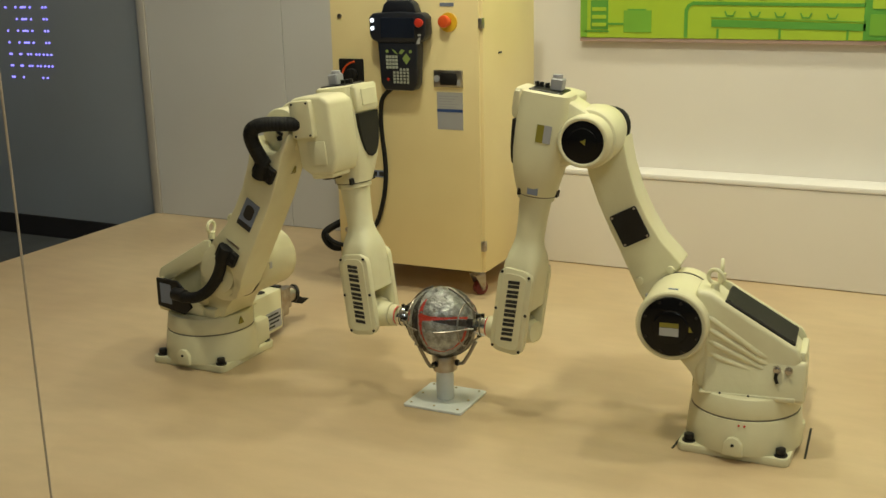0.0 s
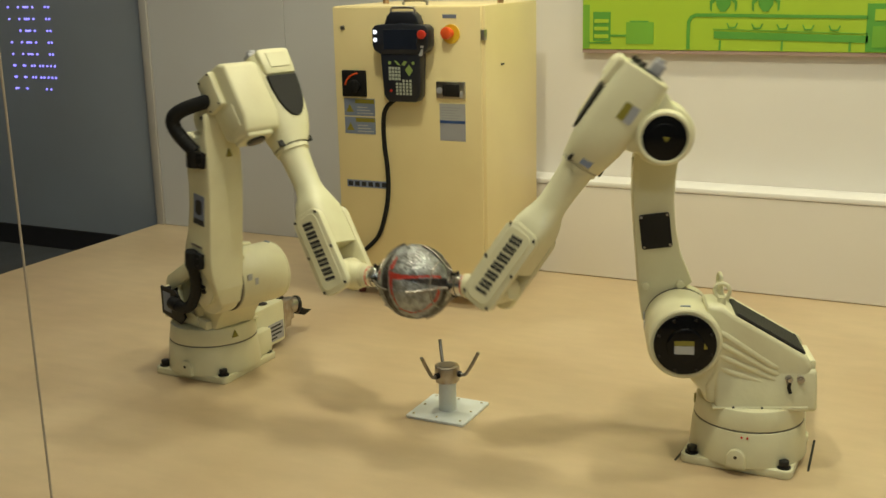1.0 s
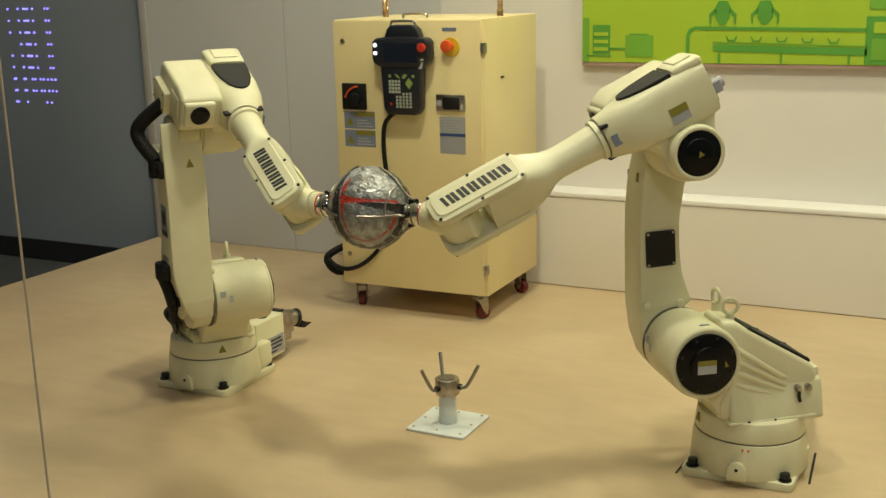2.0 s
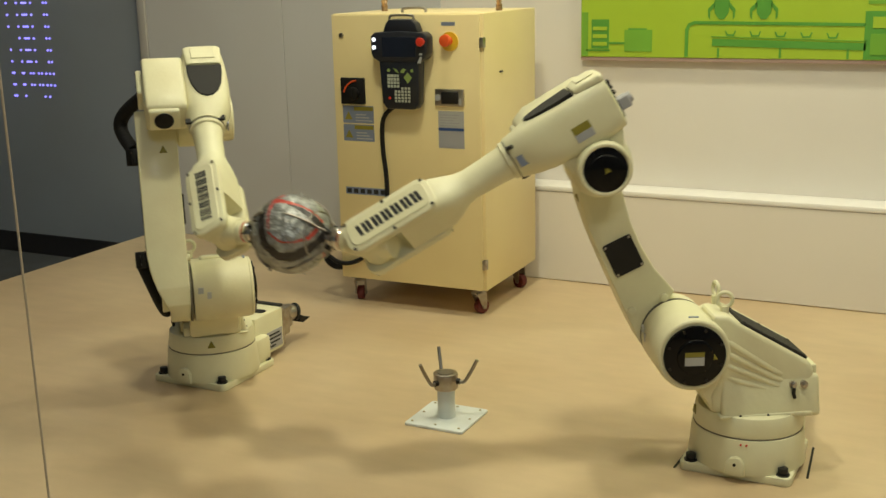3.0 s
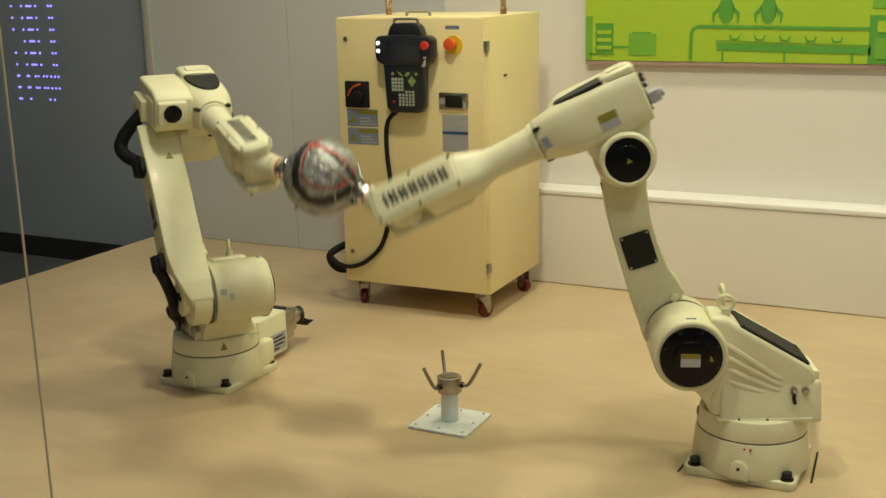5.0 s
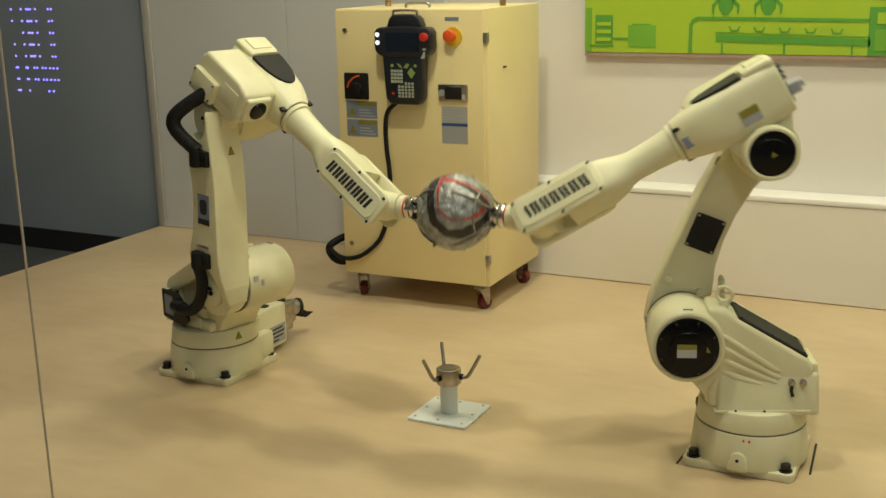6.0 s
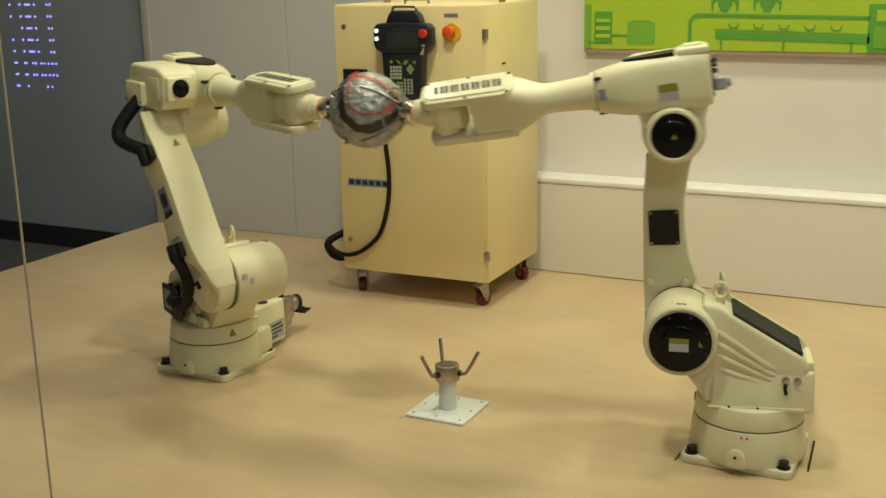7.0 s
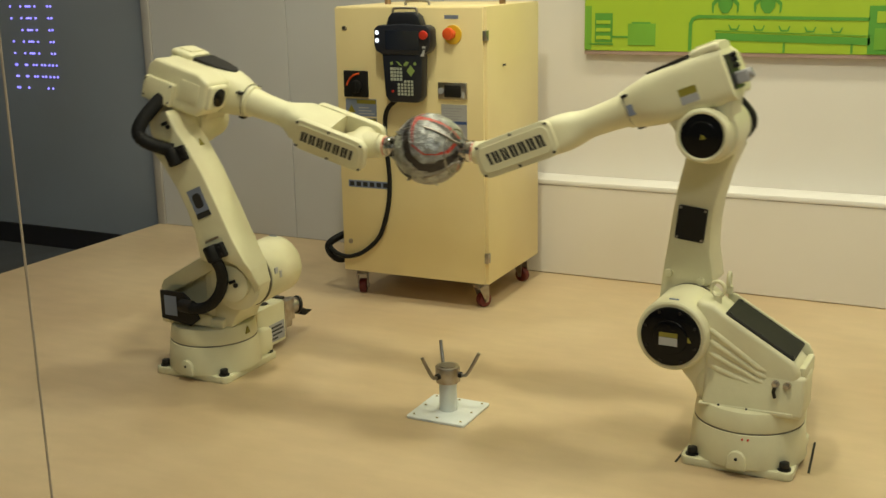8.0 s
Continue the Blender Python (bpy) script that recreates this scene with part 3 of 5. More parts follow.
def base_part(robot, flip):
    """The fixed foot: square plate, drum and the connector box at its back."""
    at = pose(0, 0, 0, 0, 0, flip)
    b = prism(rounded(-0.146, 0.135, -0.130, 0.156, 0.02), 0.0, 0.022, "z", 0.003)
    join(b, rod((0, 0, 0.02), (0, 0, 0.111), 0.149, 0.141, seg=64, soft=0.003))
    join(b, block(-0.125, 0.125, 0.02, 0.15, 0.02, 0.106, 0.012))
    base = part("base", b, IVORY, robot, at=at)
    part("seam", rod((0, 0, 0.1105), (0, 0, 0.1145), 0.1385, seg=64), SEAM, base, "dark joint line")
    for i in (-1, 1):
        for j in (-1, 1):
            x, y = -0.004 + i * 0.1158, 0.013 + j * 0.1188
            part("anchor_bolt", join(rod((x, y, 0.021), (x, y, 0.026), 0.017, seg=20), rod((x, y, 0.026), (x, y, 0.042), 0.0125, seg=20, soft=0.002)), BOLT, base, "blackened anchor bolt")
    ear = [(-0.024, 0.02), (0.026, 0.02), (0.024, 0.052), (0.014, 0.066), (0.001, 0.070), (-0.012, 0.066), (-0.022, 0.052)]
    part("boss", prism(ear, -0.156, -0.130, "y", 0.003), IVORY, base)
    part("plug", rod((0.001, -0.152, 0.050), (0.001, -0.1575, 0.050), 0.0042, seg=12), BOLT, base)
    for x in (0.012, 0.026) if flip else ():
        part("seam_dot", rod((x, -0.130, 0.100), (x, -0.1435, 0.100), 0.0028, seg=8), RED, base)
    box = part("connector_box", block(-0.050, 0.095, 0.105, 0.268, 0.022, 0.165, 0.008), IVORY, base)
    part("lid_port", prism(rounded(0.030, 0.078, 0.170, 0.205, 0.014), 0.1652, 0.1672, "z"), COVER, box, "black oval port")
    part("back_plate", block(-0.046, 0.091, 0.269, 0.280, 0.026, 0.160, 0.002, 1), STEEL, box, "grey connector plate")
    part("gasket", block(-0.030, 0.085, 0.262, 0.284, 0.161, 0.170, 0.002, 1), BOLT, box)
    part("type_plate", block(0.0955, 0.0972, 0.168, 0.255, 0.036, 0.098), LABEL_GREY, box, "grey type plate", smooth=False)
    for y0, y1, z in ((0.180, 0.238, 0.083), (0.176, 0.248, 0.070), (0.186, 0.240, 0.056), (0.176, 0.214, 0.043)):
        part("text_bar", block(0.0972, 0.0979, y0, y1, z, z + 0.006), INK, box, smooth=False)
    plug = join(block(0.016, 0.086, 0.281, 0.325, 0.052, 0.150, 0.008), block(0.024, 0.078, 0.325, 0.352, 0.070, 0.146, 0.006))
    join(plug, rod((0.052, 0.350, 0.116), (0.070, 0.392, 0.108), 0.030, 0.025, seg=20, soft=0.004))
    conn = part("connector", plug, STEEL, base, "grey multi-pin connector")
    part("lock_ring", rod((0.0635, 0.377, 0.111), (0.068, 0.387, 0.109), 0.032, seg=20, soft=0.003), BOLT, conn)
    part("lever", prism([(0.375, 0.078), (0.395, 0.098), (0.412, 0.086), (0.452, 0.074), (0.405, 0.066)], 0.054, 0.086, "x", 0.003), RUBBER, conn, "black locking lever")
    return base


def triangle(robot_part, x, y, z, size, facing="y"):
    pts = [(x - size, z - size * 0.8), (x + size, z - size * 0.8), (x, z + size)]
    part("warning_triangle", prism(pts, y, y + 0.0012, "y"), OLIVE, robot_part, "yellow warning triangle", smooth=False)


def swivel_part(robot):
    b = rod((0, 0, 0.114), (0, 0, 0.166), 0.1395, 0.133, seg=64, soft=0.004)
    join(b, prism([(0.118, 0.165), (0.125, 0.215), (0.10, 0.26), (0.13, 0.428), (0.085, 0.422), (0.060, 0.404), (-0.124, 0.297), (-0.137, 0.272), (-0.132, 0.225), (-0.122, 0.19), (-0.12, 0.165)], -0.030, 0.086, "y", 0.014, 3))
    # bearing housing of the lower arm, and the ledge round the foot of the body
    join(b, rod((A1, -0.060, H1), (A1, 0.113, H1), 0.0925, seg=64, soft=0.008))
    join(b, prism([(0.19, 0.262), (0.135, 0.20), (0.118, 0.165), (0.05, 0.165), (0.05, 0.30), (0.15, 0.30)], -0.072, 0.078, "y", 0.01))
    join(b, prism([(-0.02, 0.158), (0.106, 0.158), (0.106, 0.170), (0.097, 0.205), (0.084, 0.262), (-0.02, 0.262)], -0.150, 0.100, "x", 0.012, 3))
    join(b, prism([(0.108, 0.160), (0.108, 0.168), (-0.128, 0.174), (-0.128, 0.160)], -0.08, 0.108, "y", 0.006, 3))
    # side deck with its open tray beside the arm
    join(b, prism([(0.10, 0.165), (0.10, 0.195), (-0.125, 0.205), (-0.125, 0.165)], -0.092, -0.02, "y", 0.006))
    join(b, prism([(0.06, 0.17), (0.06, 0.205), (-0.02, 0.222), (-0.10, 0.268), (-0.127, 0.268), (-0.127, 0.17)], -0.0985, -0.0885, "y", 0.005))
    join(b, prism([(-0.127, 0.17), (-0.127, 0.272), (-0.114, 0.272), (-0.107, 0.17)], -0.095, -0.02, "y", 0.005))
    join(b, rod((0.04, -0.064, 0.20), (0.04, -0.064, 0.235), 0.024, seg=28, soft=0.006))
    join(b, prism([(0.02, 0.19), (0.02, 0.36), (0.10, 0.42), (0.15, 0.40), (0.13, 0.19)], -0.062, -0.02, "y", 0.012))
    s = part("swivel_body", b, IVORY, robot)
    part("cover_rim", join(torus((A1, 0.113, H1), (0, 1, 0), 0.0840, 0.0075, 56), rod((A1, 0.108, H1), (A1, 0.119, H1), 0.084, seg=56)), IVORY, s)
    c = part("shoulder_cover", join(rod((A1, 0.111, H1), (A1, 0.127, H1), 0.0770, seg=56, soft=0.003), rod((A1, 0.126, H1), (A1, 0.133, H1), 0.047, 0.043, seg=40, soft=0.003)), GLOSS_BLACK, s, "gloss black round shoulder cover")
    for i in range(8):
        a = radians(45 * i + 20)
        part("cover_screw", rod((A1 + 0.069 * math.cos(a), 0.126, H1 + 0.069 * math.sin(a)), (A1 + 0.069 * math.cos(a), 0.1295, H1 + 0.069 * math.sin(a)), 0.004, seg=10), BOLT, c)
    part("yellow_label", block(A1 - 0.021, A1 + 0.027, 0.1332, 0.1344, H1 + 0.001, H1 + 0.013), OLIVE, c, "yellow warning label", smooth=False)
    part("pale_label", block(A1 - 0.021, A1 + 0.027, 0.1332, 0.1344, H1 - 0.021, H1 + 0.0), LABEL_PALE, c, smooth=False)
    triangle(c, A1 - 0.047, 0.1275, H1 - 0.002, 0.0083)
    for i in range(4):
        p, q = (0.082 - 0.006 * i, 0.352 - 0.033 * i), (-0.034 - 0.004 * i, 0.274 - 0.018 * i)
        part("rib", pipe([(p[0] + 0.02, 0.078, p[1] + 0.009), (p[0], 0.083, p[1]), (q[0], 0.083, q[1]), (q[0] - 0.02, 0.078, q[1] - 0.009)], 0.0085, 12), IVORY, s)
    d = Vector((-0.126 - 0.060, 0, 0.296 - 0.404)).normalized()
    n = Vector((-d.z, 0, d.x)) * -1
    n = n if n.z > 0 else -n
    m = Matrix(((d.x, 0, n.x, 0.060), (0, 1, 0, 0.003), (d.z, 0, n.z, 0.404), (0, 0, 0, 1)))
    rc = block(0.006, 0.206, -0.058, 0.074, -0.004, 0.006, 0.003, 1)
    bmesh.ops.transform(rc, matrix=m, verts=rc.verts)
    rear = part("rear_cover", rc, COVER, s, "charcoal sloping rear cover")
    for u in (0.016, 0.105, 0.196):
        for v in (-0.050, 0.066):
            k = rod((u, v, 0.005), (u, v, 0.0078), 0.0035, seg=10)
            bmesh.ops.transform(k, matrix=m, verts=k.verts)
            part("cover_screw", k, BOLT, rear)
    wall = prism([(0.085, 0.36), (0.085, 0.415), (0.062, 0.412), (-0.128, 0.302), (-0.139, 0.28), (-0.139, 0.24)], -0.076, -0.063, "y", 0.005)
    part("side_wall", wall, IVORY, s)
    part("top_dash", block(A1 - 0.012, A1 + 0.012, 0.098, 0.103, H1 + 0.088, H1 + 0.0945), LABEL_SLATE, s, smooth=False)
    part("small_label", block(A1 + 0.0905, A1 + 0.0940, -0.046, -0.030, H1 + 0.014, H1 + 0.032), LABEL_PALE, s, smooth=False)
    part("small_label", block(A1 + 0.0905, A1 + 0.0935, -0.020, -0.008, H1 - 0.004, H1 + 0.016), LABEL_PALE, s, smooth=False)
    for y, x in ((0.039, 0.085), (-0.055, 0.080)):
        part("eyebolt", join(torus((x, y, 0.452), (0.25, 1, 0) if y > 0 else (1, 0.1, 0), 0.0185, 0.0052), rod((x, y, 0.415), (x, y, 0.436), 0.011, seg=16)), IVORY, s, "painted lifting eyebolt")
    for x in (-0.080, -0.108):
        part("grease_port", join(rod((x, 0.083, 0.240), (x, 0.096, 0.240), 0.0095, seg=14), rod((x, 0.096, 0.240), (x, 0.104, 0.240), 0.0055, seg=10)), STEEL, s, "steel grease port")
    part("drain_tap", pipe([(-0.080, 0.101, 0.234), (-0.078, 0.104, 0.222), (-0.082, 0.104, 0.208)], 0.0045, 8), BOLT, s)
    part("rear_lug", block(-0.147, -0.130, -0.05, 0.072, 0.238, 0.284, 0.006), IVORY, s)
    for x in (0.055, -0.015):
        part("ledge_bolt", rod((x, 0.107, 0.168), (x, 0.110, 0.168), 0.003, seg=8), BOLT, s)
    bracket = pose(-0.119, -0.101, 0.014, 0, 0, -6)
    br = prism([(0.0, 0.172), (0.0, 0.264), (0.098, 0.266), (0.122, 0.248), (0.158, 0.188), (0.120, 0.160)], -0.008, 0.0, "y", 0.002, 1)
    join(br, block(0.0, 0.008, -0.002, 0.05, 0.178, 0.256, 0.002, 1))
    join(br, rod((0.092, -0.015, 0.228), (0.140, -0.015, 0.226), 0.021, seg=20, soft=0.003))
    bmesh.ops.transform(br, matrix=bracket, verts=br.verts)
    part("hose_bracket", br, COVER, s, "black sheet hose bracket")
    lab = block(0.018, 0.068, -0.0092, -0.008, 0.186, 0.250)
    bmesh.ops.transform(lab, matrix=bracket, verts=lab.verts)
    part("bracket_label", lab, LABEL_SLATE, s, smooth=False)
    tri = prism([(-0.024, 0.134), (0.0, 0.134), (-0.012, 0.157)], 0.128, 0.1392, "x")
    part("foot_triangle", tri, OLIVE, s, "yellow warning triangle", smooth=False)
    return s


def lower_arm_part(robot):
    front = [(-0.02, -0.090), (0.045, -0.078), (0.085, -0.035), (0.094, 0.02), (0.095, 0.09), (0.092, 0.18), (0.090, 0.26), (0.086, 0.34), (0.076, 0.42), (0.062, 0.48), (0.060, 0.53), (0.038, 0.562)]
    back = [(0.0, 0.572), (-0.036, 0.558), (-0.056, 0.526), (-0.053, 0.47), (-0.032, 0.40), (-0.018, 0.32), (-0.016, 0.25), (-0.022, 0.18), (-0.045, 0.10), (-0.080, 0.05), (-0.092, -0.01), (-0.078, -0.058)]
    # the outer shell stops short of both hubs, which lie in deep pockets open to the back
    low = [(-0.038, 0.098), (-0.020, 0.084), (0.010, 0.080), (0.038, 0.070), (0.058, 0.046), (0.067, 0.012), (0.064, -0.028), (0.046, -0.058)]
    high = [(0.047, 0.530), (0.045, 0.492), (0.030, 0.464), (0.0, 0.452), (-0.034, 0.462)]
    shell = [(0.030, -0.084), *front[2:11], (0.052, 0.548), *high, *back[3:9], *low]
    b = prism(shell, -0.184, INNER, "y")
    for z in (0.14, 0.11, 0.08, 0.05, 0.02, -0.01, -0.04):
        bmesh.ops.bisect_plane(b, geom=b.verts[:] + b.edges[:] + b.faces[:], plane_co=(0, 0, z), plane_no=(0, 0, 1))
    for v in b.verts:
        if v.co.y < -0.15:
            v.co.y += 1.5 * max(0.0, 0.14 - v.co.z) ** 2
    soften(b, 0.011, 3)
    join(b, rod((0, -0.128, 0), (0, INNER - 0.002, 0), 0.0895, seg=56, soft=0.006))
    join(b, rod((0, -0.150, 0), (0, -0.126, 0), 0.058, 0.054, seg=40, soft=0.004))
    join(b, rod((0, -0.134, L2), (0, INNER - 0.002, L2), 0.066, seg=48, soft=0.008))
    join(b, rod((0, -0.150, L2), (0, -0.132, L2), 0.044, seg=36, soft=0.004))
    a = part("lower_arm", b, IVORY, robot)
    for z in (0, L2):
        part("hub_bolt", join(rod((0.016, -0.156, z - 0.008), (0.016, -0.149, z - 0.008), 0.0075, seg=8), block(-0.004, 0.020, -0.154, -0.149, z, z + 0.010, 0.001, 1)), BOLT, a)
    part("hub_seam", rod((0, INNER - 0.001, 0), (0, INNER + 0.005, 0), 0.0915, seg=56), SEAM, a, "dark joint line")
    sq = prism(rounded(-0.003, 0.075, 0.204, 0.296, 0.006), INNER - 0.001, INNER + 0.005, "y", 0.0012, 1)
    c = part("access_cover", sq, COVER, a, "black square access cover")
    for x in (0.003, 0.069):
        for z in (0.210, 0.290):
            part("cover_screw", rod((x, INNER + 0.004, z), (x, INNER + 0.0065, z), 0.0035, seg=8), STEEL, c)
    for x in (-0.012, 0.078):
        part("boss", rod((x, INNER - 0.002, 0.105 if x > 0 else 0.10), (x, INNER + 0.008, 0.105 if x > 0 else 0.10), 0.011, seg=16, soft=0.002), IVORY, a)
    # sticker, hose clamps and marks on the outer face
    st = part("sticker", block(0.010, 0.062, -0.1855, -0.183, 0.215, 0.305), LABEL_SLATE, a, "slate blue sticker with a dark mark", smooth=False)
    part("sticker_mark", prism(rounded(0.020, 0.052, 0.245, 0.290, 0.012), -0.1862, -0.1855, "y"), INK, st, smooth=False)
    part("sticker_foot", block(0.010, 0.062, -0.1862, -0.1855, 0.215, 0.232), INK, st, smooth=False)
    for z, x in ((0.107, 0.026), (0.413, 0.034)):
        k = block(x - 0.036, x + 0.036, -0.200, -0.182, z - 0.023, z + 0.023, 0.004)
        join(k, rod((x - 0.008, -0.196, z - 0.025), (x - 0.008, -0.196, z + 0.025), 0.0205, seg=20, soft=0.003))
        cl = part("hose_clamp", k, RUBBER, a, "black hose clamp")
        for dx in (-0.026, 0.026):
            for dz in (-0.011, 0.011):
                part("clamp_screw", rod((x + dx, -0.2025, z + dz), (x + dx, -0.199, z + dz), 0.0035, seg=8), BOLT, cl)
    part("rivet_strip", block(0.0, 0.052, -0.1856, -0.182, 0.143, 0.150, 0.001, 1), STEEL, a)
    tri = prism([(-0.122, 0.418), (-0.098, 0.418), (-0.110, 0.441)], 0.0660, 0.0765, "x")
    part("front_triangle", tri, OLIVE, a, "yellow warning triangle", smooth=False)
    return a


def upper_arm_part(robot):
    S = [(-0.103, YC, 0.122, 0.052, 0.056, 4.5), (-0.099, YC, 0.122, 0.061, 0.066, 4.5), (-0.06, YC, 0.121, 0.066, 0.070, 4.2), (-0.01, YC, 0.121, 0.068, 0.071, 4.0), (0.05, YC, 0.121, 0.068, 0.070, 3.6),
         (0.10, YC - 0.001, 0.121, 0.066, 0.066, 3.0), (0.135, YC - 0.004, 0.121, 0.061, 0.060, 2.5), (0.160, YC - 0.008, 0.121, 0.056, 0.055, 2.1), (0.173, Y4, 0.121, 0.053, 0.053, 2.0)]
    b = loft(S, 48)
    # elbow drum, its neck and the motor box
    join(b, rod((0, -0.070, 0), (0, 0.098, 0), 0.067, seg=56, soft=0.006))
    join(b, rod((0, -0.064, 0), (0, 0.052, 0), 0.077, seg=56, soft=0.010))
    join(b, prism([(-0.066, 0.0), (-0.090, 0.06), (-0.090, 0.12), (0.11, 0.10), (0.080, 0.055), (0.064, 0.0)], -0.045, 0.068, "y", 0.012))
    u = part("upper_arm", b, IVORY, robot)
    part("motor_box", prism([(-0.088, 0.062), (-0.092, 0.10), (-0.088, 0.165), (-0.070, 0.190), (0.085, 0.190), (0.127, 0.172), (0.127, 0.095), (0.105, 0.064), (-0.07, 0.060)], -0.152, -0.036, "y", 0.010, 3), IVORY, u)
    part("hose_flange", prism(rounded(-0.082, 0.022, 0.068, 0.138, 0.008), -0.170, -0.150, "y", 0.004), IVORY, u, "bolted hose flange")
    part("box_face", block(0.110, 0.139, -0.146, -0.058, 0.092, 0.166, 0.008, 3), IVORY, u)
    for x in (-0.074, 0.014):
        for z in (0.080, 0.130):
            part("flange_screw", rod((x, -0.1725, z), (x, -0.169, z), 0.003, seg=8), BOLT, u)
    part("box_rib", block(0.034, 0.100, -0.155, -0.150, 0.100, 0.160, 0.002), IVORY, u)
    part("motor_cap", rod((0.137, -0.103, 0.131), (0.1440, -0.103, 0.131), 0.0272, seg=36, soft=0.001), GLOSS_BLACK, u, "black round motor cap")
    part("cover_rim", torus((0, 0.098, 0), (0, 1, 0), 0.0592, 0.0065, 48), IVORY, u)
    c = part("elbow_cover", join(rod((0, 0.094, 0), (0, 0.1025, 0), 0.0553, seg=48, soft=0.002), rod((0, 0.102, 0), (0, 0.106, 0), 0.038, 0.035, seg=36, soft=0.002)), GLOSS_BLACK, u, "gloss black round elbow cover")
    triangle(c, -0.002, 0.1062, -0.002, 0.0075)
    # top hump and the dark window
    hump = loft([(-0.102, YC, 0.190, 0.050, 0.010, 4), (-0.095, YC, 0.191, 0.055, 0.013, 4), (-0.035, YC, 0.191, 0.052, 0.013, 4), (-0.026, YC, 0.190, 0.048, 0.010, 4)], 32)
    part("top_hump", hump, IVORY, u)
    part("hump_plate", block(-0.088, -0.042, YC - 0.034, YC + 0.034, 0.203, 0.207, 0.001, 1), IVORY, u)
    half = [(0.0, 0.050), (0.035, 0.049), (0.075, 0.043), (0.105, 0.031), (0.122, 0.017), (0.127, 0.0)]
    win = prism([(x, y) for x, y in half] + [(x, -y) for x, y in reversed(half[:-1])], 0.0, 0.012, "z", 0.001, 1)
    bmesh.ops.transform(win, matrix=pose(-0.022, YC, 0.1845, 0, 2.0, 0), verts=win.verts)
    part("top_window", win, COVER, u, "charcoal inspection window")
    part("yellow_label", block(-0.023, 0.023, YC + 0.0678, YC + 0.0696, 0.105, 0.124), OLIVE, u, "yellow warning label", smooth=False)
    part("grey_label", block(-0.023, 0.023, YC + 0.0678, YC + 0.0696, 0.085, 0.1045), LABEL_GREY, u, smooth=False)
    part("collar_label", block(0.138, 0.166, Y4 + 0.0600, Y4 + 0.0635, 0.103, 0.131), LABEL_SLATE, u, "slate blue label at the collar", smooth=False)
    for a in (40, 150, 265):
        y, z = Y4 + 0.0545 * math.cos(radians(a)), 0.121 + 0.0545 * math.sin(radians(a))
        part("collar_stop", block(0.158, 0.176, y - 0.011, y + 0.011, z - 0.004, z + 0.004, 0.001, 1), COVER, u)
    part("rear_plate", block(-0.1065, -0.099, YC - 0.046, YC + 0.046, 0.078, 0.166, 0.002, 1), BOLT, u, "black rear connector plate")
    part("rear_connector", join(rod((-0.106, Y4 + 0.012, 0.102), (-0.146, Y4 + 0.012, 0.106), 0.0135, seg=18, soft=0.002), block(-0.137, -0.106, Y4 - 0.008, Y4 + 0.030, 0.087, 0.118, 0.003, 1)), LABEL_GREY, u, "grey plug connector")
    for z in (0.132, 0.147, 0.160):
        part("port", rod((-0.106, Y4, z), (-0.118, Y4, z + 0.002), 0.0062, seg=10), BOLT, u)
    return u


def forearm_part(robot):
    b = loft([(0.172, 0, 0, 0.049, 0.049, 2), (0.188, 0, 0, 0.049, 0.049, 2), (0.190, 0, 0, 0.043, 0.043, 2), (0.24, 0, 0, 0.0395, 0.0395, 2), (0.295, 0, 0, 0.037, 0.038, 2), (0.318, 0, 0, 0.039, 0.041, 2.3),
              (0.345, -0.004, 0, 0.052, 0.047, 3), (0.372, OFF, 0, 0.061, 0.050, 4), (0.45, OFF, 0, 0.0635, 0.0485, 5), (0.490, OFF, 0, 0.0635, 0.0485, 5)], 48)
    for s in (-1, 1):
        cheek = [(0.470, 0.049)] + [(L4 + 0.047 * math.cos(radians(a)), 0.047 * math.sin(radians(a))) for a in range(80, -81, -20)] + [(0.470, -0.049)]
        join(b, prism(cheek, OFF + min(s * 0.046, s * 0.064), OFF + max(s * 0.046, s * 0.064), "y", 0.004))
    f = part("forearm", b, IVORY, robot)
    part("collar_seam", rod((0.1735, 0, 0), (0.1765, 0, 0), 0.0495, seg=48), SEAM, f, "dark joint line")
    for s in (-1, 1):
        lo, hi = sorted((OFF + s * 0.047, OFF + s * 0.068))
        part("side_cover", prism(rounded(0.376, 0.617, -0.0500, 0.0500, 0.030), lo, hi, "y", 0.004), IVORY, f, "ivory rounded wrist cover")
        lo, hi = sorted((OFF + s * 0.0675, OFF + s * 0.0712))
        part("cover_panel", prism(rounded(0.388, 0.605, -0.037, 0.037, 0.022), lo, hi, "y", 0.002, 1), IVORY, f)
        lo, hi = sorted((OFF + s * 0.0712, OFF + s * 0.0718))
        for i in range(7):
            x = 0.407 + 0.0272 * i
            for j in range(2 if i < 6 else 1):
                u = x + 0.0118 * j
                slant = [(u - 0.0025, -0.0165), (u + 0.0066, -0.0165), (u + 0.0116, 0.0165), (u + 0.0025, 0.0165)]
                part("mark_bar", prism(slant, lo, hi, "y"), INK, f, "black bar of the maker mark", smooth=False)
        for x in (0.390, 0.496, 0.603):
            for z in (-0.0435, 0.0435):
                zz = z * (0.90 if x != 0.496 else 1)
                part("cover_screw", rod((x, OFF + s * 0.067, zz), (x, OFF + s * 0.0698, zz), 0.0042, seg=8), BOLT, f)
    return f


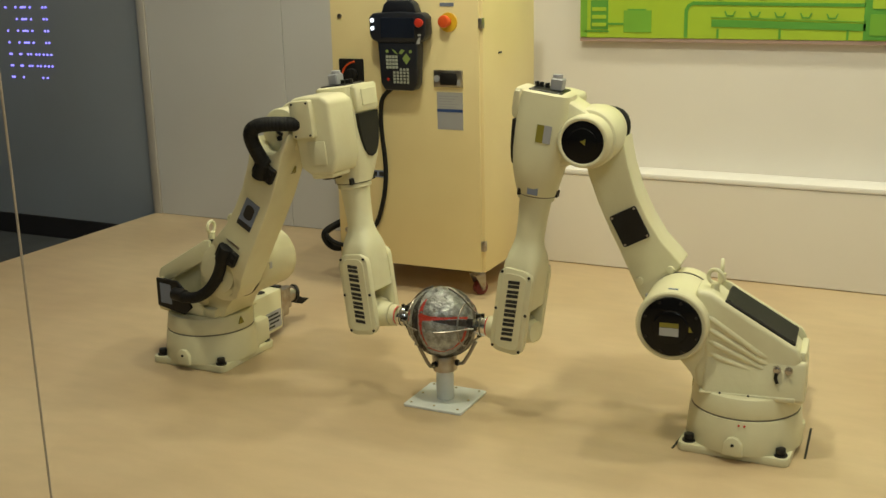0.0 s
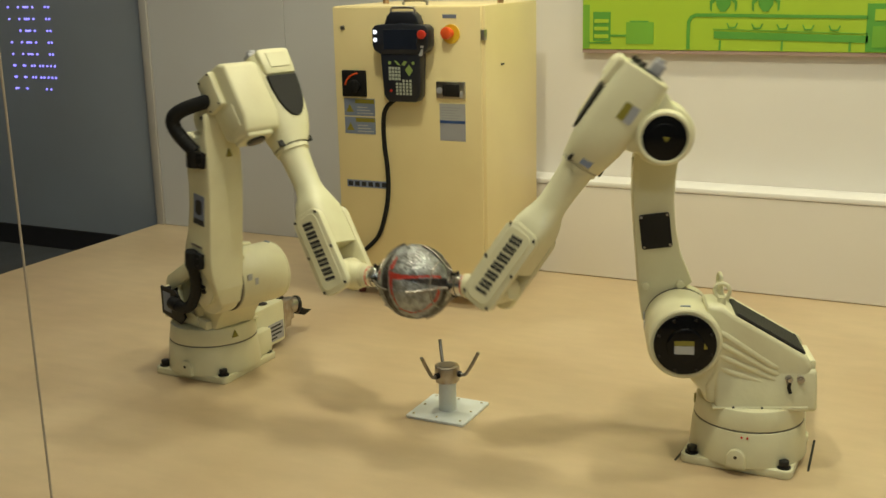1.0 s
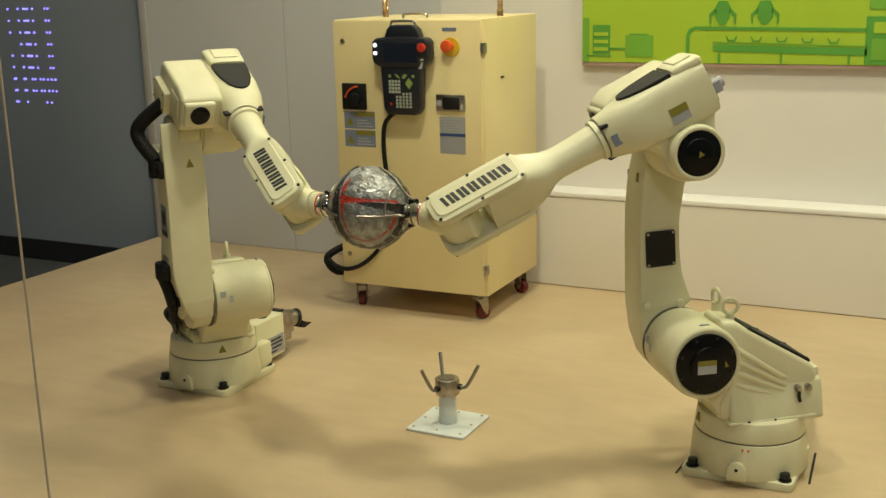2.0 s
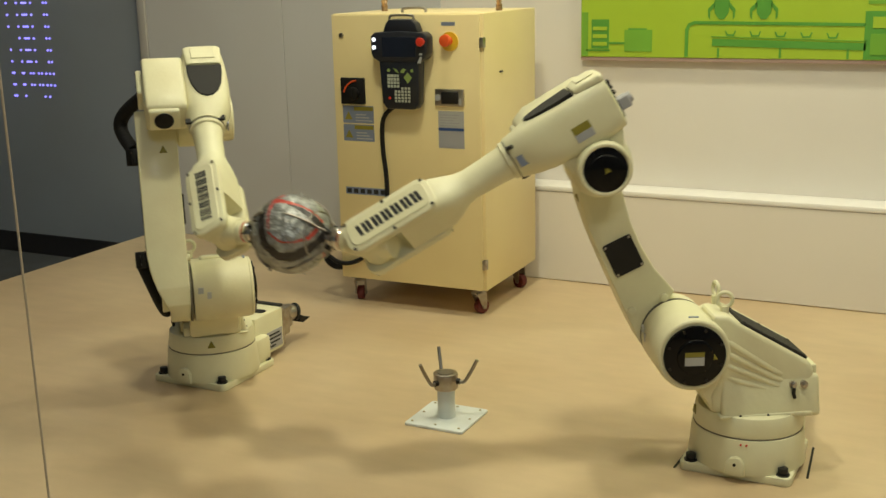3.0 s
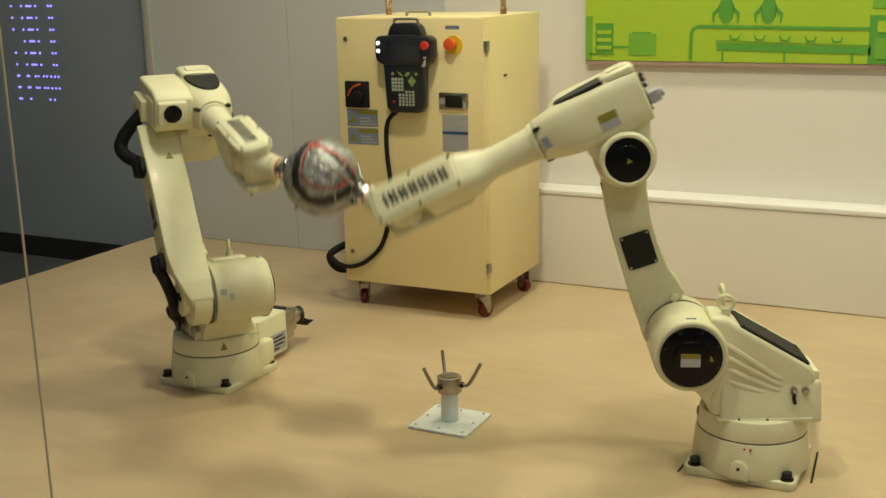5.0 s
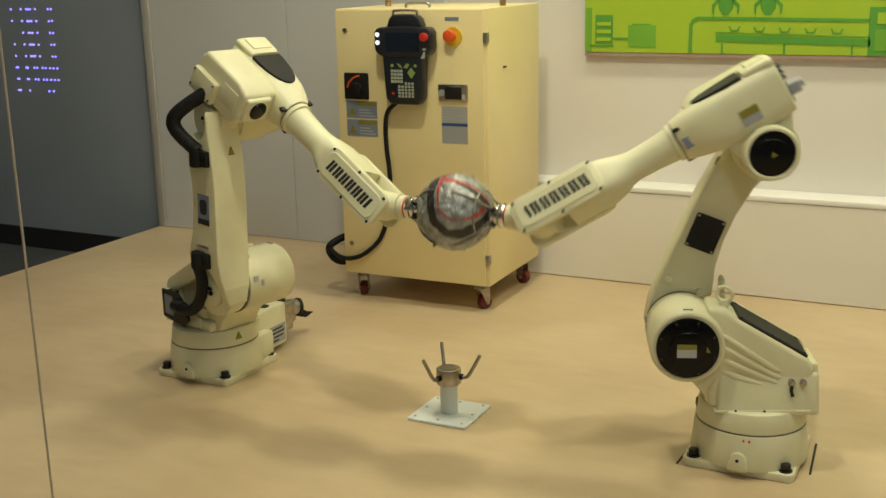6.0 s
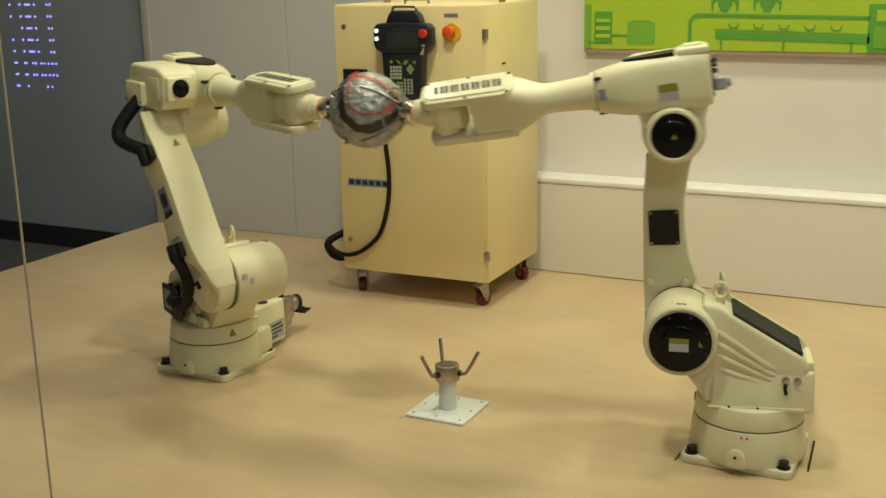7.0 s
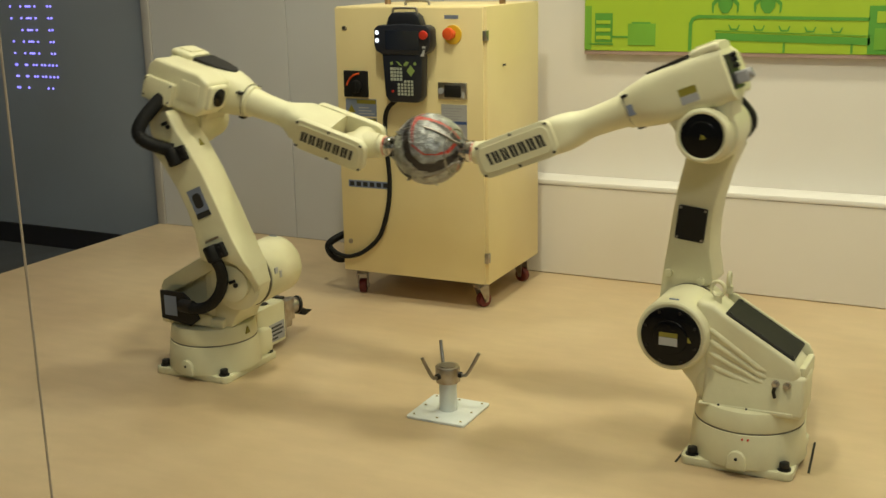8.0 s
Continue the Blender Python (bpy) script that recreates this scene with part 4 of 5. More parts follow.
def wrist_part(robot):
    b = rod((0, OFF - 0.044, 0), (0, OFF + 0.044, 0), 0.041, seg=40, soft=0.005)
    join(b, loft([(0.0, OFF, 0, 0.042, 0.038, 3), (0.03, OFF / 2, 0, 0.038, 0.037, 2.4), (0.064, 0, 0, 0.034, 0.034, 2)], 32))
    join(b, loft([(-0.055, OFF, 0, 0.036, 0.026, 3), (-0.02, OFF, 0, 0.041, 0.034, 3), (0.0, OFF, 0, 0.042, 0.036, 3)], 32))
    w = part("wrist", b, IVORY, robot)
    return w


def gripper_part(robot):
    g = part("flange", rod((-0.024, 0, 0), (-0.006, 0, 0), 0.0315, seg=36, soft=0.002), IVORY, robot)
    part("red_ring", rod((-0.006, 0, 0), (-0.002, 0, 0), 0.0280, seg=32, soft=0.001), RED, g, "red ring")
    ch = rod((-0.002, 0, 0), (0.026, 0, 0), 0.0285, seg=32, soft=0.002)
    join(ch, rod((0.026, 0, 0), (0.042, 0, 0), 0.021, seg=32, soft=0.002))
    part("tool_changer", ch, CHROME, g, "chrome tool changer")
    part("tool_band", rod((0.012, 0, 0), (0.016, 0, 0), 0.0290, seg=32), SEAM, g)
    part("tool_stud", rod((0.014, 0.0, 0.024), (0.014, 0.0, 0.036), 0.005, seg=10), BOLT, g)
    for k in range(4):
        a = radians(90 * k)
        c, n = math.cos(a), math.sin(a)
        pts = [(0.028, 0.018), (0.030, 0.034), (0.046, 0.046), (0.068, 0.0715), (0.094, 0.0900), (0.118, 0.1010)]
        part("claw_rod", pipe(spline([(x, r * c, r * n) for x, r in pts], 5), 0.0030, 8), ROD, g, "bent steel claw rod")
        part("claw_block", block(0.022, 0.034, -0.006, 0.006, 0.016, 0.034, 0.001, 1), BOLT, g, at=pose(0, 0, 0, math.degrees(a) - 90, 0, 0))
    return g


def hose_piece(robot, length, r):
    bm = bmesh.new()
    n = 3
    for i in range(n):
        x0 = -length / 2 + length * i / n
        join(bm, loft([(x0, 0, 0, r * 0.965, r * 0.965, 2), (x0 + length / n * 0.25, 0, 0, r, r, 2), (x0 + length / n * 0.75, 0, 0, r, r, 2), (x0 + length / n, 0, 0, r * 0.965, r * 0.965, 2)], 16))
    return part("hose_segment", bm, RUBBER, robot, "black corrugated hose")


def robot_arm(label, m, flip):
    r = thing("robot_arm", label, "robot arm", m, group="pair of robot arms")
    base_part(r, flip)
    links = dict(swivel=swivel_part(r), lower=lower_arm_part(r), upper=upper_arm_part(r), forearm=forearm_part(r), wrist=wrist_part(r), gripper=gripper_part(r))
    links["upper_hose"] = [hose_piece(r, 0.029, 0.0205) for _ in range(CORR)]
    links["lower_hose"] = [hose_piece(r, 0.022, 0.0175) for _ in range(CORR)]
    return links


# ---- the ball ----
def caged_ball():
    b = thing("caged_ball", "silver, black and red leather ball held between two grippers", "ball", pose(-1.354, 2.721, 0.241))
    bm = bmesh.new()
    bmesh.ops.create_icosphere(bm, subdivisions=7, radius=0.1)
    front = Vector((-0.42, 0.848, 0.318)).normalized()
    right = Vector((0, 0, 1)).cross(front).normalized()
    over = front.cross(right)

    def line(*points):
        return [u * right + w * over + math.sqrt(max(0.0, 1 - u * u - w * w)) * front for u, w in points]

    # bands of the print over the silver skin: material, half width at both ends, course
    bands = [
        (1, 0.05, 0.14, line((-0.40, 0.84), (-0.64, 0.52), (-0.75, 0.05))), (1, 0.14, 0.11, line((-0.75, 0.05), (-0.70, -0.40), (-0.46, -0.82))),
        (1, 0.02, 0.13, line((-0.20, 0.0), (0.25, -0.06), (0.90, -0.10))), (1, 0.12, 0.12, line((-0.46, -0.84), (0.0, -0.99), (0.45, -0.86))),
        (1, 0.12, 0.10, line((0.86, -0.12), (0.77, -0.47), (0.47, -0.82))), (1, 0.04, 0.08, line((0.46, 0.84), (0.80, 0.45), (0.94, 0.05))),
        (2, 0.03, 0.09, line((-0.40, 0.60), (-0.54, 0.33), (-0.56, 0.12))), (2, 0.055, 0.015, line((-0.56, 0.10), (-0.56, -0.28), (-0.42, -0.66))),
        (2, 0.09, 0.035, line((-0.54, 0.11), (-0.30, 0.07), (0.05, 0.05))), (2, 0.035, 0.03, line((0.05, 0.05), (0.35, 0.06), (0.72, 0.05))),
        (2, 0.022, 0.020, line((-0.40, -0.72), (0.0, -0.86), (0.36, -0.74))), (2, 0.035, 0.045, line((0.38, -0.72), (0.58, -0.54), (0.68, -0.26))),
        (2, 0.06, 0.05, line((-0.91, 0.30), (-0.93, 0.08)))]

    def nearest(p, q, d):
        t = min(1.0, max(0.0, (d - p).dot(q - p) / (q - p).length_squared))
        return t, (p + t * (q - p)).normalized()

    def skin(d):
        """Material at a direction, and how deep inside a band it lies."""
        best, depth = 0, 0.0
        wobble = 0.012 * noise.noise(d * 9.0)
        for e in (d, Vector((d.x, -d.y, -d.z))):
            for kind, w0, w1, pts in bands:
                for i, (p, q) in enumerate(zip(pts, pts[1:])):
                    t, c = nearest(p, q, e)
                    w = w0 + (w1 - w0) * (i + t) / (len(pts) - 1) + wobble
                    gap = w - (e - c).length
                    if gap > 0 and (kind == 2 or best != 2):
                        best, depth = kind, max(depth, gap)
        return best, depth

    for f in bm.faces:
        f.material_index = skin(f.calc_center_median().normalized())[0]
    for v in bm.verts:
        d = v.co.normalized()
        crumple = abs(noise.noise(d * 4.5)) + 0.5 * abs(noise.noise(d * 11.0)) + 0.3 * noise.noise(d * 27.0)
        v.co *= 1.016 - 0.010 * min(1.0, skin(d)[1] / 0.05) - 0.034 * crumple
    part("ball_skin", bm, [BALL_SILVER, BALL_BLACK, BALL_RED], b)
    # peeling scraps of the worn skin
    rnd = random.Random(11)
    for i in range(20):
        a, h = rnd.uniform(0, 2 * math.pi), rnd.uniform(-0.75, 0.75)
        n = Vector((h, math.sqrt(1 - h * h) * math.cos(a), math.sqrt(1 - h * h) * math.sin(a)))
        t = n.orthogonal().normalized()
        t = Matrix.Rotation(rnd.uniform(0, 6.28), 3, n) @ t
        size = rnd.uniform(0.008, 0.016)
        fl = bmesh.new()
        rows = []
        for k in range(4):
            mid = n * (0.0985 + 0.0013 * k * k * rnd.uniform(0.3, 1.0)) + t * (size * (k / 3 - 0.2))
            half = n.cross(t) * size * rnd.uniform(0.35, 0.6) * (1 - 0.22 * k)
            rows.append([fl.verts.new(mid - half), fl.verts.new(mid + half), fl.verts.new(mid + half - n * 0.0007), fl.verts.new(mid - half - n * 0.0007)])
        for p, q in zip(rows, rows[1:]):
            for j in range(4):
                fl.faces.new((p[j], p[(j + 1) % 4], q[(j + 1) % 4], q[j]))
        fl.faces.new(rows[0])
        fl.faces.new(rows[-1])
        part("torn_scrap", fl, BALL_SILVER if i % 4 else BALL_BLACK, b, "peeling silver scrap" if i % 4 else "peeling black scrap")
    for x in (-0.080, 0.080):
        part("cage_ring", torus((x, 0, 0), (1, 0, 0), 0.0615, 0.0026, 40, 8), ROD, b, "thin steel cage ring")
    return b


cabinet()
pendant()
pendant_cable()
ball_stand()
LEFT_BASE, RIGHT_BASE = pose(-2.219, 2.7635, 0), pose(-0.509, 2.781, 0, 0, 0, 180)
left_arm = robot_arm("ivory six-axis robot arm bolted down beside the control cabinet", LEFT_BASE, 0)
right_arm = robot_arm("ivory six-axis robot arm bolted down before the low wall step", RIGHT_BASE, 180)
ball = caged_ball()


# thin dark line on the floor, along one side of the foot plate
def floor_mark(x, y, length, turn):
    m = thing("floor_mark", "thin black marking strip stuck to the floor beside the robot foot", "floor mark", pose(x, y, 0, 0, 0, turn), group="strips beside the robot foot")
    part("strip", block(-0.003, 0.003, -length / 2, length / 2, 0.0, 0.0015, 0.0005, 1), COVER, m)


floor_mark(-0.352, 2.825, 0.20, 4)
floor_mark(-0.664, 2.705, 0.10, -3)


# ---- motion ----
def frame_of(origin, x, y):
    z = x.cross(y)
    return Matrix(((x.x, y.x, z.x, origin.x), (x.y, y.y, z.y, origin.y), (x.z, y.z, z.z, origin.z), (0, 0, 0, 1)))


def upright(origin, x, roll):
    """A frame along x whose z points up as far as it can, turned about x."""
    y = Vector((0, 0, 1)).cross(x).normalized()
    return frame_of(origin, x, y) @ pose(0, 0, 0, roll, 0, 0)


def bend(p0, p1, p2, p3, n, side):
    """Poses of n short pieces along a bent hose."""
    out = []
    for i in range(n):
        t = (i + 0.5) / n
        s = 1 - t
        p = s ** 3 * p0 + 3 * s * s * t * p1 + 3 * s * t * t * p2 + t ** 3 * p3
        d = (3 * s * s * (p1 - p0) + 6 * s * t * (p2 - p1) + 3 * t * t * (p3 - p2)).normalized()
        y = (side - d * side.dot(d)).normalized()
        out.append(frame_of(p, d, y))
    return out


def arm_poses(q, roll):
    """Where each link of an arm stands, in the arm's space, for its five joint angles."""
    q1, q2, q3, q4, q5 = (radians(a) for a in q)
    up = Vector((0, 0, 1))
    X, Y = Vector((math.cos(q1), math.sin(q1), 0)), Vector((-math.sin(q1), math.cos(q1), 0))
    e, d = math.cos(q2) * X - math.sin(q2) * up, math.sin(q2) * X + math.cos(q2) * up
    u, n = math.cos(q3) * X + math.sin(q3) * up, -math.sin(q3) * X + math.cos(q3) * up
    shoulder = A1 * X + H1 * up
    elbow = shoulder + L2 * d
    y5 = Matrix.Rotation(q4, 3, u) @ Y
    w = Matrix.Rotation(q5, 3, y5) @ u
    axis = elbow + A3 * n + Y4 * Y
    wrist = axis + L4 * u
    flange = wrist + L5 * w
    out = dict(swivel=frame_of(Vector((0, 0, 0)), X, Y), lower=frame_of(shoulder, e, Y), upper=frame_of(elbow, u, Y), forearm=frame_of(axis, u, y5),
               wrist=frame_of(wrist, w, y5), gripper=upright(flange, w, roll))
    up_m, lo_m, sw_m = out["upper"], out["lower"], out["swivel"]
    a, b = up_m @ Vector((-0.018, -0.155, 0.086)), lo_m @ Vector((0.030, -0.192, 0.432))
    out["upper_hose"] = bend(a, a + up_m.to_3x3() @ Vector((-0.022, -0.083, -0.095)), b + lo_m.to_3x3() @ Vector((-0.108, -0.050, 0.082)), b, CORR, d + 0.3 * X)
    a, b = lo_m @ Vector((0.018, -0.196, 0.085)), sw_m @ Vector((0.016, -0.131, 0.240))
    out["lower_hose"] = bend(a, a + lo_m.to_3x3() @ Vector((0.004, 0.030, -0.080)), b + sw_m.to_3x3() @ Vector((0.090, -0.008, -0.010)), b, CORR, Y)
    return out, flange + GRIP * w, w


def motions():
    rows = {}
    ball_rows = []

    def key(ob, t, m):
        rows.setdefault(ob.name, (ob, []))[1].append((t, m))

    def at(t, right, left, roll):
        centre = []
        for links, q, side, place in ((right_arm, right, 1, RIGHT_BASE), (left_arm, left, -1, LEFT_BASE)):
            poses, grip, w = arm_poses(q, side * roll)
            centre.append((place @ grip, place.to_3x3() @ w))
            for k, m in poses.items():
                if isinstance(m, list):
                    for ob, one in zip(links[k], m):
                        key(ob, t, one)
                else:
                    key(links[k], t, m)
        x = (centre[0][1] - centre[1][1]).normalized()
        ball_rows.append((t, upright((centre[0][0] + centre[1][0]) / 2, x, roll)))

    # seconds; turn, lower arm, upper arm, forearm roll and wrist of each arm in degrees; roll of the ball
    at(0.0, (5.3, 27.5, -81.7, 7.3, -79.8), (-3.7, 29.9, -82.6, -0.4, -84.2), 0)
    at(0.1, (5.3, 27.5, -81.7, 7.3, -79.8), (-3.7, 29.9, -82.6, -0.4, -84.2), 0)
    at(0.2, (5.3, 27.5, -81.7, 7.3, -79.8), (-3.7, 29.9, -82.6, -0.4, -84.2), 0)
    at(0.3, (5.3, 27.5, -81.7, 7.3, -79.8), (-3.7, 29.9, -82.6, -0.4, -84.2), 0)
    at(0.4, (5.3, 27.5, -81.6, 7.3, -79.8), (-3.6, 29.8, -82.5, -0.4, -84.0), 0)
    at(0.5, (5.1, 27.5, -81.6, 6.9, -80.0), (-3.6, 29.5, -82.3, -0.4, -83.6), 0)
    at(0.6, (2.7, 26.9, -80.6, 3.4, -81.4), (-2.5, 25.9, -79.4, -1.3, -78.2), 0)
    at(0.7, (3.9, 21.7, -77.4, 5.9, -78.1), (-2.5, 22.8, -75.2, -0.1, -74.5), 0)
    at(0.8, (4.3, 17.7, -72.0, 5.6, -70.1), (-3.8, 19.5, -74.0, -2.1, -75.8), 0)
    at(0.9, (12.6, 12.6, -67.1, 16.6, -71.5), (-9.3, 11.6, -62.8, -5.0, -59.7), 0)
    at(1.0, (19.4, 6.9, -55.9, 25.2, -56.4), (-17.6, 7.6, -57.9, -14.5, -60.3), 0)
    at(1.1, (23.0, 1.4, -47.4, 31.6, -50.2), (-20.6, 3.7, -49.0, -19.8, -52.6), 0)
    at(1.2, (23.3, -5.3, -33.5, 40.3, -38.4), (-21.9, -3.4, -36.1, -27.4, -42.7), 0)
    at(1.3, (32.7, -5.8, -25.2, 58.4, -47.6), (-25.0, -0.9, -24.8, -33.7, -29.2), 0)
    at(1.4, (33.3, -1.7, -24.3, 58.2, -45.6), (-29.4, -2.1, -23.4, -46.0, -31.8), 0)
    at(1.5, (36.7, 2.0, -23.3, 61.3, -41.7), (-35.6, 2.9, -23.5, -55.4, -40.2), 0)
    at(1.6, (37.0, 2.9, -26.0, 57.9, -47.4), (-34.8, 2.6, -25.4, -52.3, -39.1), 0)
    at(1.7, (37.1, 3.0, -25.9, 58.1, -47.0), (-35.0, 3.0, -25.5, -52.0, -39.6), 0)
    at(1.8, (37.1, 3.0, -25.9, 58.1, -47.0), (-35.0, 3.0, -25.5, -52.0, -39.6), 0)
    at(1.9, (37.1, 3.0, -25.9, 58.1, -47.0), (-35.0, 3.0, -25.5, -52.0, -39.6), 0)
    at(2.0, (37.1, 3.0, -25.9, 58.1, -47.0), (-35.0, 3.0, -25.5, -52.0, -39.6), 0)
    at(2.1, (37.1, 3.0, -26.5, 57.7, -47.2), (-34.9, 3.3, -26.2, -51.3, -39.9), 6.4)
    at(2.2, (37.1, 3.1, -27.7, 57.1, -47.6), (-34.6, 3.9, -27.4, -50.1, -40.6), 12.9)
    at(2.3, (37.1, 3.5, -29.4, 56.0, -48.3), (-34.5, 4.6, -29.2, -48.3, -41.6), 19.3)
    at(2.4, (36.9, 4.3, -31.4, 54.7, -48.7), (-34.3, 5.0, -31.4, -46.4, -43.0), 25.7)
    at(2.5, (36.5, 5.5, -33.2, 53.3, -48.8), (-34.7, 4.9, -33.5, -45.0, -44.6), 32.1)
    at(2.6, (35.9, 7.3, -34.5, 52.0, -48.9), (-35.4, 4.4, -35.3, -44.2, -46.4), 38.6)
    at(2.7, (35.0, 9.7, -35.0, 50.7, -48.2), (-36.8, 2.9, -36.4, -44.6, -48.2), 45)
    at(2.8, (33.8, 13.0, -34.3, 49.9, -46.7), (-39.0, 0.1, -36.6, -46.4, -50.1), 45)
    at(2.9, (31.6, 19.4, -32.6, 48.5, -43.9), (-43.4, -5.1, -36.3, -50.4, -53.7), 45)
    at(3.0, (29.2, 25.5, -29.8, 47.6, -40.6), (-47.9, -11.4, -35.2, -55.8, -56.2), 45)
    at(3.1, (27.8, 28.2, -25.3, 50.9, -37.9), (-50.4, -17.7, -29.4, -62.0, -54.7), 45)
    at(3.2, (28.5, 27.2, -16.4, 69.3, -32.9), (-50.6, -18.0, -24.1, -58.4, -56.2), 45)
    at(3.3, (28.0, 26.5, -8.5, 78.1, -29.3), (-50.5, -19.2, -13.7, -69.6, -51.9), 45)
    at(3.4, (29.8, 25.3, -3.2, 86.6, -30.1), (-50.2, -14.4, -9.1, -73.5, -51.7), 45)
    at(3.5, (29.9, 20.1, -3.9, 85.2, -28.9), (-46.2, -13.1, -7.0, -77.5, -45.7), 45)
    at(3.6, (31.3, 12.7, -6.7, 79.6, -30.3), (-42.8, -8.0, -8.9, -74.2, -45.5), 45)
    at(3.7, (32.2, 5.8, -7.5, 79.4, -31.5), (-38.4, -4.6, -9.8, -69.9, -42.2), 45)
    at(3.8, (32.6, -1.2, -7.8, 79.3, -32.2), (-33.7, -1.7, -10.1, -67.3, -36.8), 45)
    at(3.9, (32.5, -10.5, -7.7, 78.8, -32.3), (-28.5, 2.1, -10.0, -67.5, -31.0), 45)
    at(4.0, (32.5, -16.3, -7.6, 77.8, -32.4), (-24.9, 5.1, -9.9, -67.6, -27.0), 45)
    at(4.1, (33.0, -16.0, -15.7, 65.0, -38.3), (-23.8, 6.6, -15.7, -61.0, -26.3), 45)
    at(4.2, (33.6, -15.1, -27.1, 49.7, -46.9), (-23.3, 7.4, -23.6, -52.4, -26.1), 45)
    at(4.3, (32.8, -10.4, -32.3, 44.5, -51.9), (-23.6, 5.6, -26.9, -49.4, -27.9), 45)
    at(4.4, (31.1, -4.9, -35.9, 39.8, -57.1), (-23.7, 1.7, -27.7, -48.2, -26.3), 45)
    at(4.5, (29.2, 0.7, -38.1, 36.1, -59.8), (-24.4, -3.2, -28.4, -47.4, -26.2), 45)
    at(4.6, (27.4, 6.7, -37.4, 34.9, -57.6), (-26.6, -10.1, -28.3, -48.5, -28.6), 45)
    at(4.7, (26.5, 12.3, -35.7, 36.2, -54.3), (-30.1, -17.0, -27.6, -50.0, -31.8), 45)
    at(4.8, (25.6, 17.8, -34.0, 37.6, -51.1), (-33.5, -23.9, -26.9, -51.3, -35.1), 45)
    at(4.9, (24.1, 19.7, -33.2, 27.3, -57.1), (-37.4, -26.0, -20.5, -74.7, -35.7), 45)
    at(5.0, (22.7, 18.3, -25.0, 31.6, -46.3), (-36.2, -30.4, -12.9, -78.2, -32.6), 45)
    at(5.1, (21.7, 16.1, -15.1, 43.4, -32.0), (-35.1, -30.1, -7.4, -75.2, -32.8), 45)
    at(5.2, (22.1, 12.6, -9.6, 56.8, -26.8), (-33.7, -25.7, -5.5, -73.8, -31.7), 45)
    at(5.3, (23.8, 7.9, -8.8, 70.2, -30.0), (-31.2, -20.6, -5.8, -75.3, -26.8), 45)
    at(5.4, (23.6, 0.6, -8.5, 71.3, -26.7), (-28.4, -14.8, -6.7, -74.9, -26.9), 45)
    at(5.5, (23.1, -7.7, -8.1, 71.5, -22.5), (-25.0, -9.2, -7.9, -73.9, -26.9), 45)
    at(5.6, (21.7, -16.8, -7.4, 69.6, -21.1), (-19.3, -3.6, -8.8, -66.0, -22.2), 45)
    at(5.7, (19.7, -22.8, -6.8, 64.8, -20.5), (-15.0, -0.5, -10.2, -55.9, -17.5), 45)
    at(5.8, (18.4, -23.9, -11.3, 51.3, -22.4), (-14.4, -1.8, -13.8, -51.3, -18.5), 45)
    at(5.9, (19.4, -23.9, -20.9, 41.5, -29.6), (-13.9, 0.9, -23.8, -30.5, -25.1), 45)
    at(6.0, (20.2, -20.9, -30.0, 35.0, -35.1), (-14.4, 4.0, -33.4, -21.1, -35.4), 45)
    at(6.1, (19.0, -14.9, -35.8, 28.8, -42.2), (-14.6, 0.7, -33.8, -21.7, -32.9), 45)
    at(6.2, (16.7, -7.3, -38.5, 23.6, -46.5), (-14.9, -6.0, -34.0, -23.3, -30.4), 45)
    at(6.3, (14.6, 0.5, -37.9, 20.7, -43.9), (-17.2, -14.8, -32.8, -28.5, -31.8), 45)
    at(6.4, (13.9, 8.7, -35.9, 21.4, -38.8), (-20.9, -24.9, -31.1, -33.7, -34.7), 45)
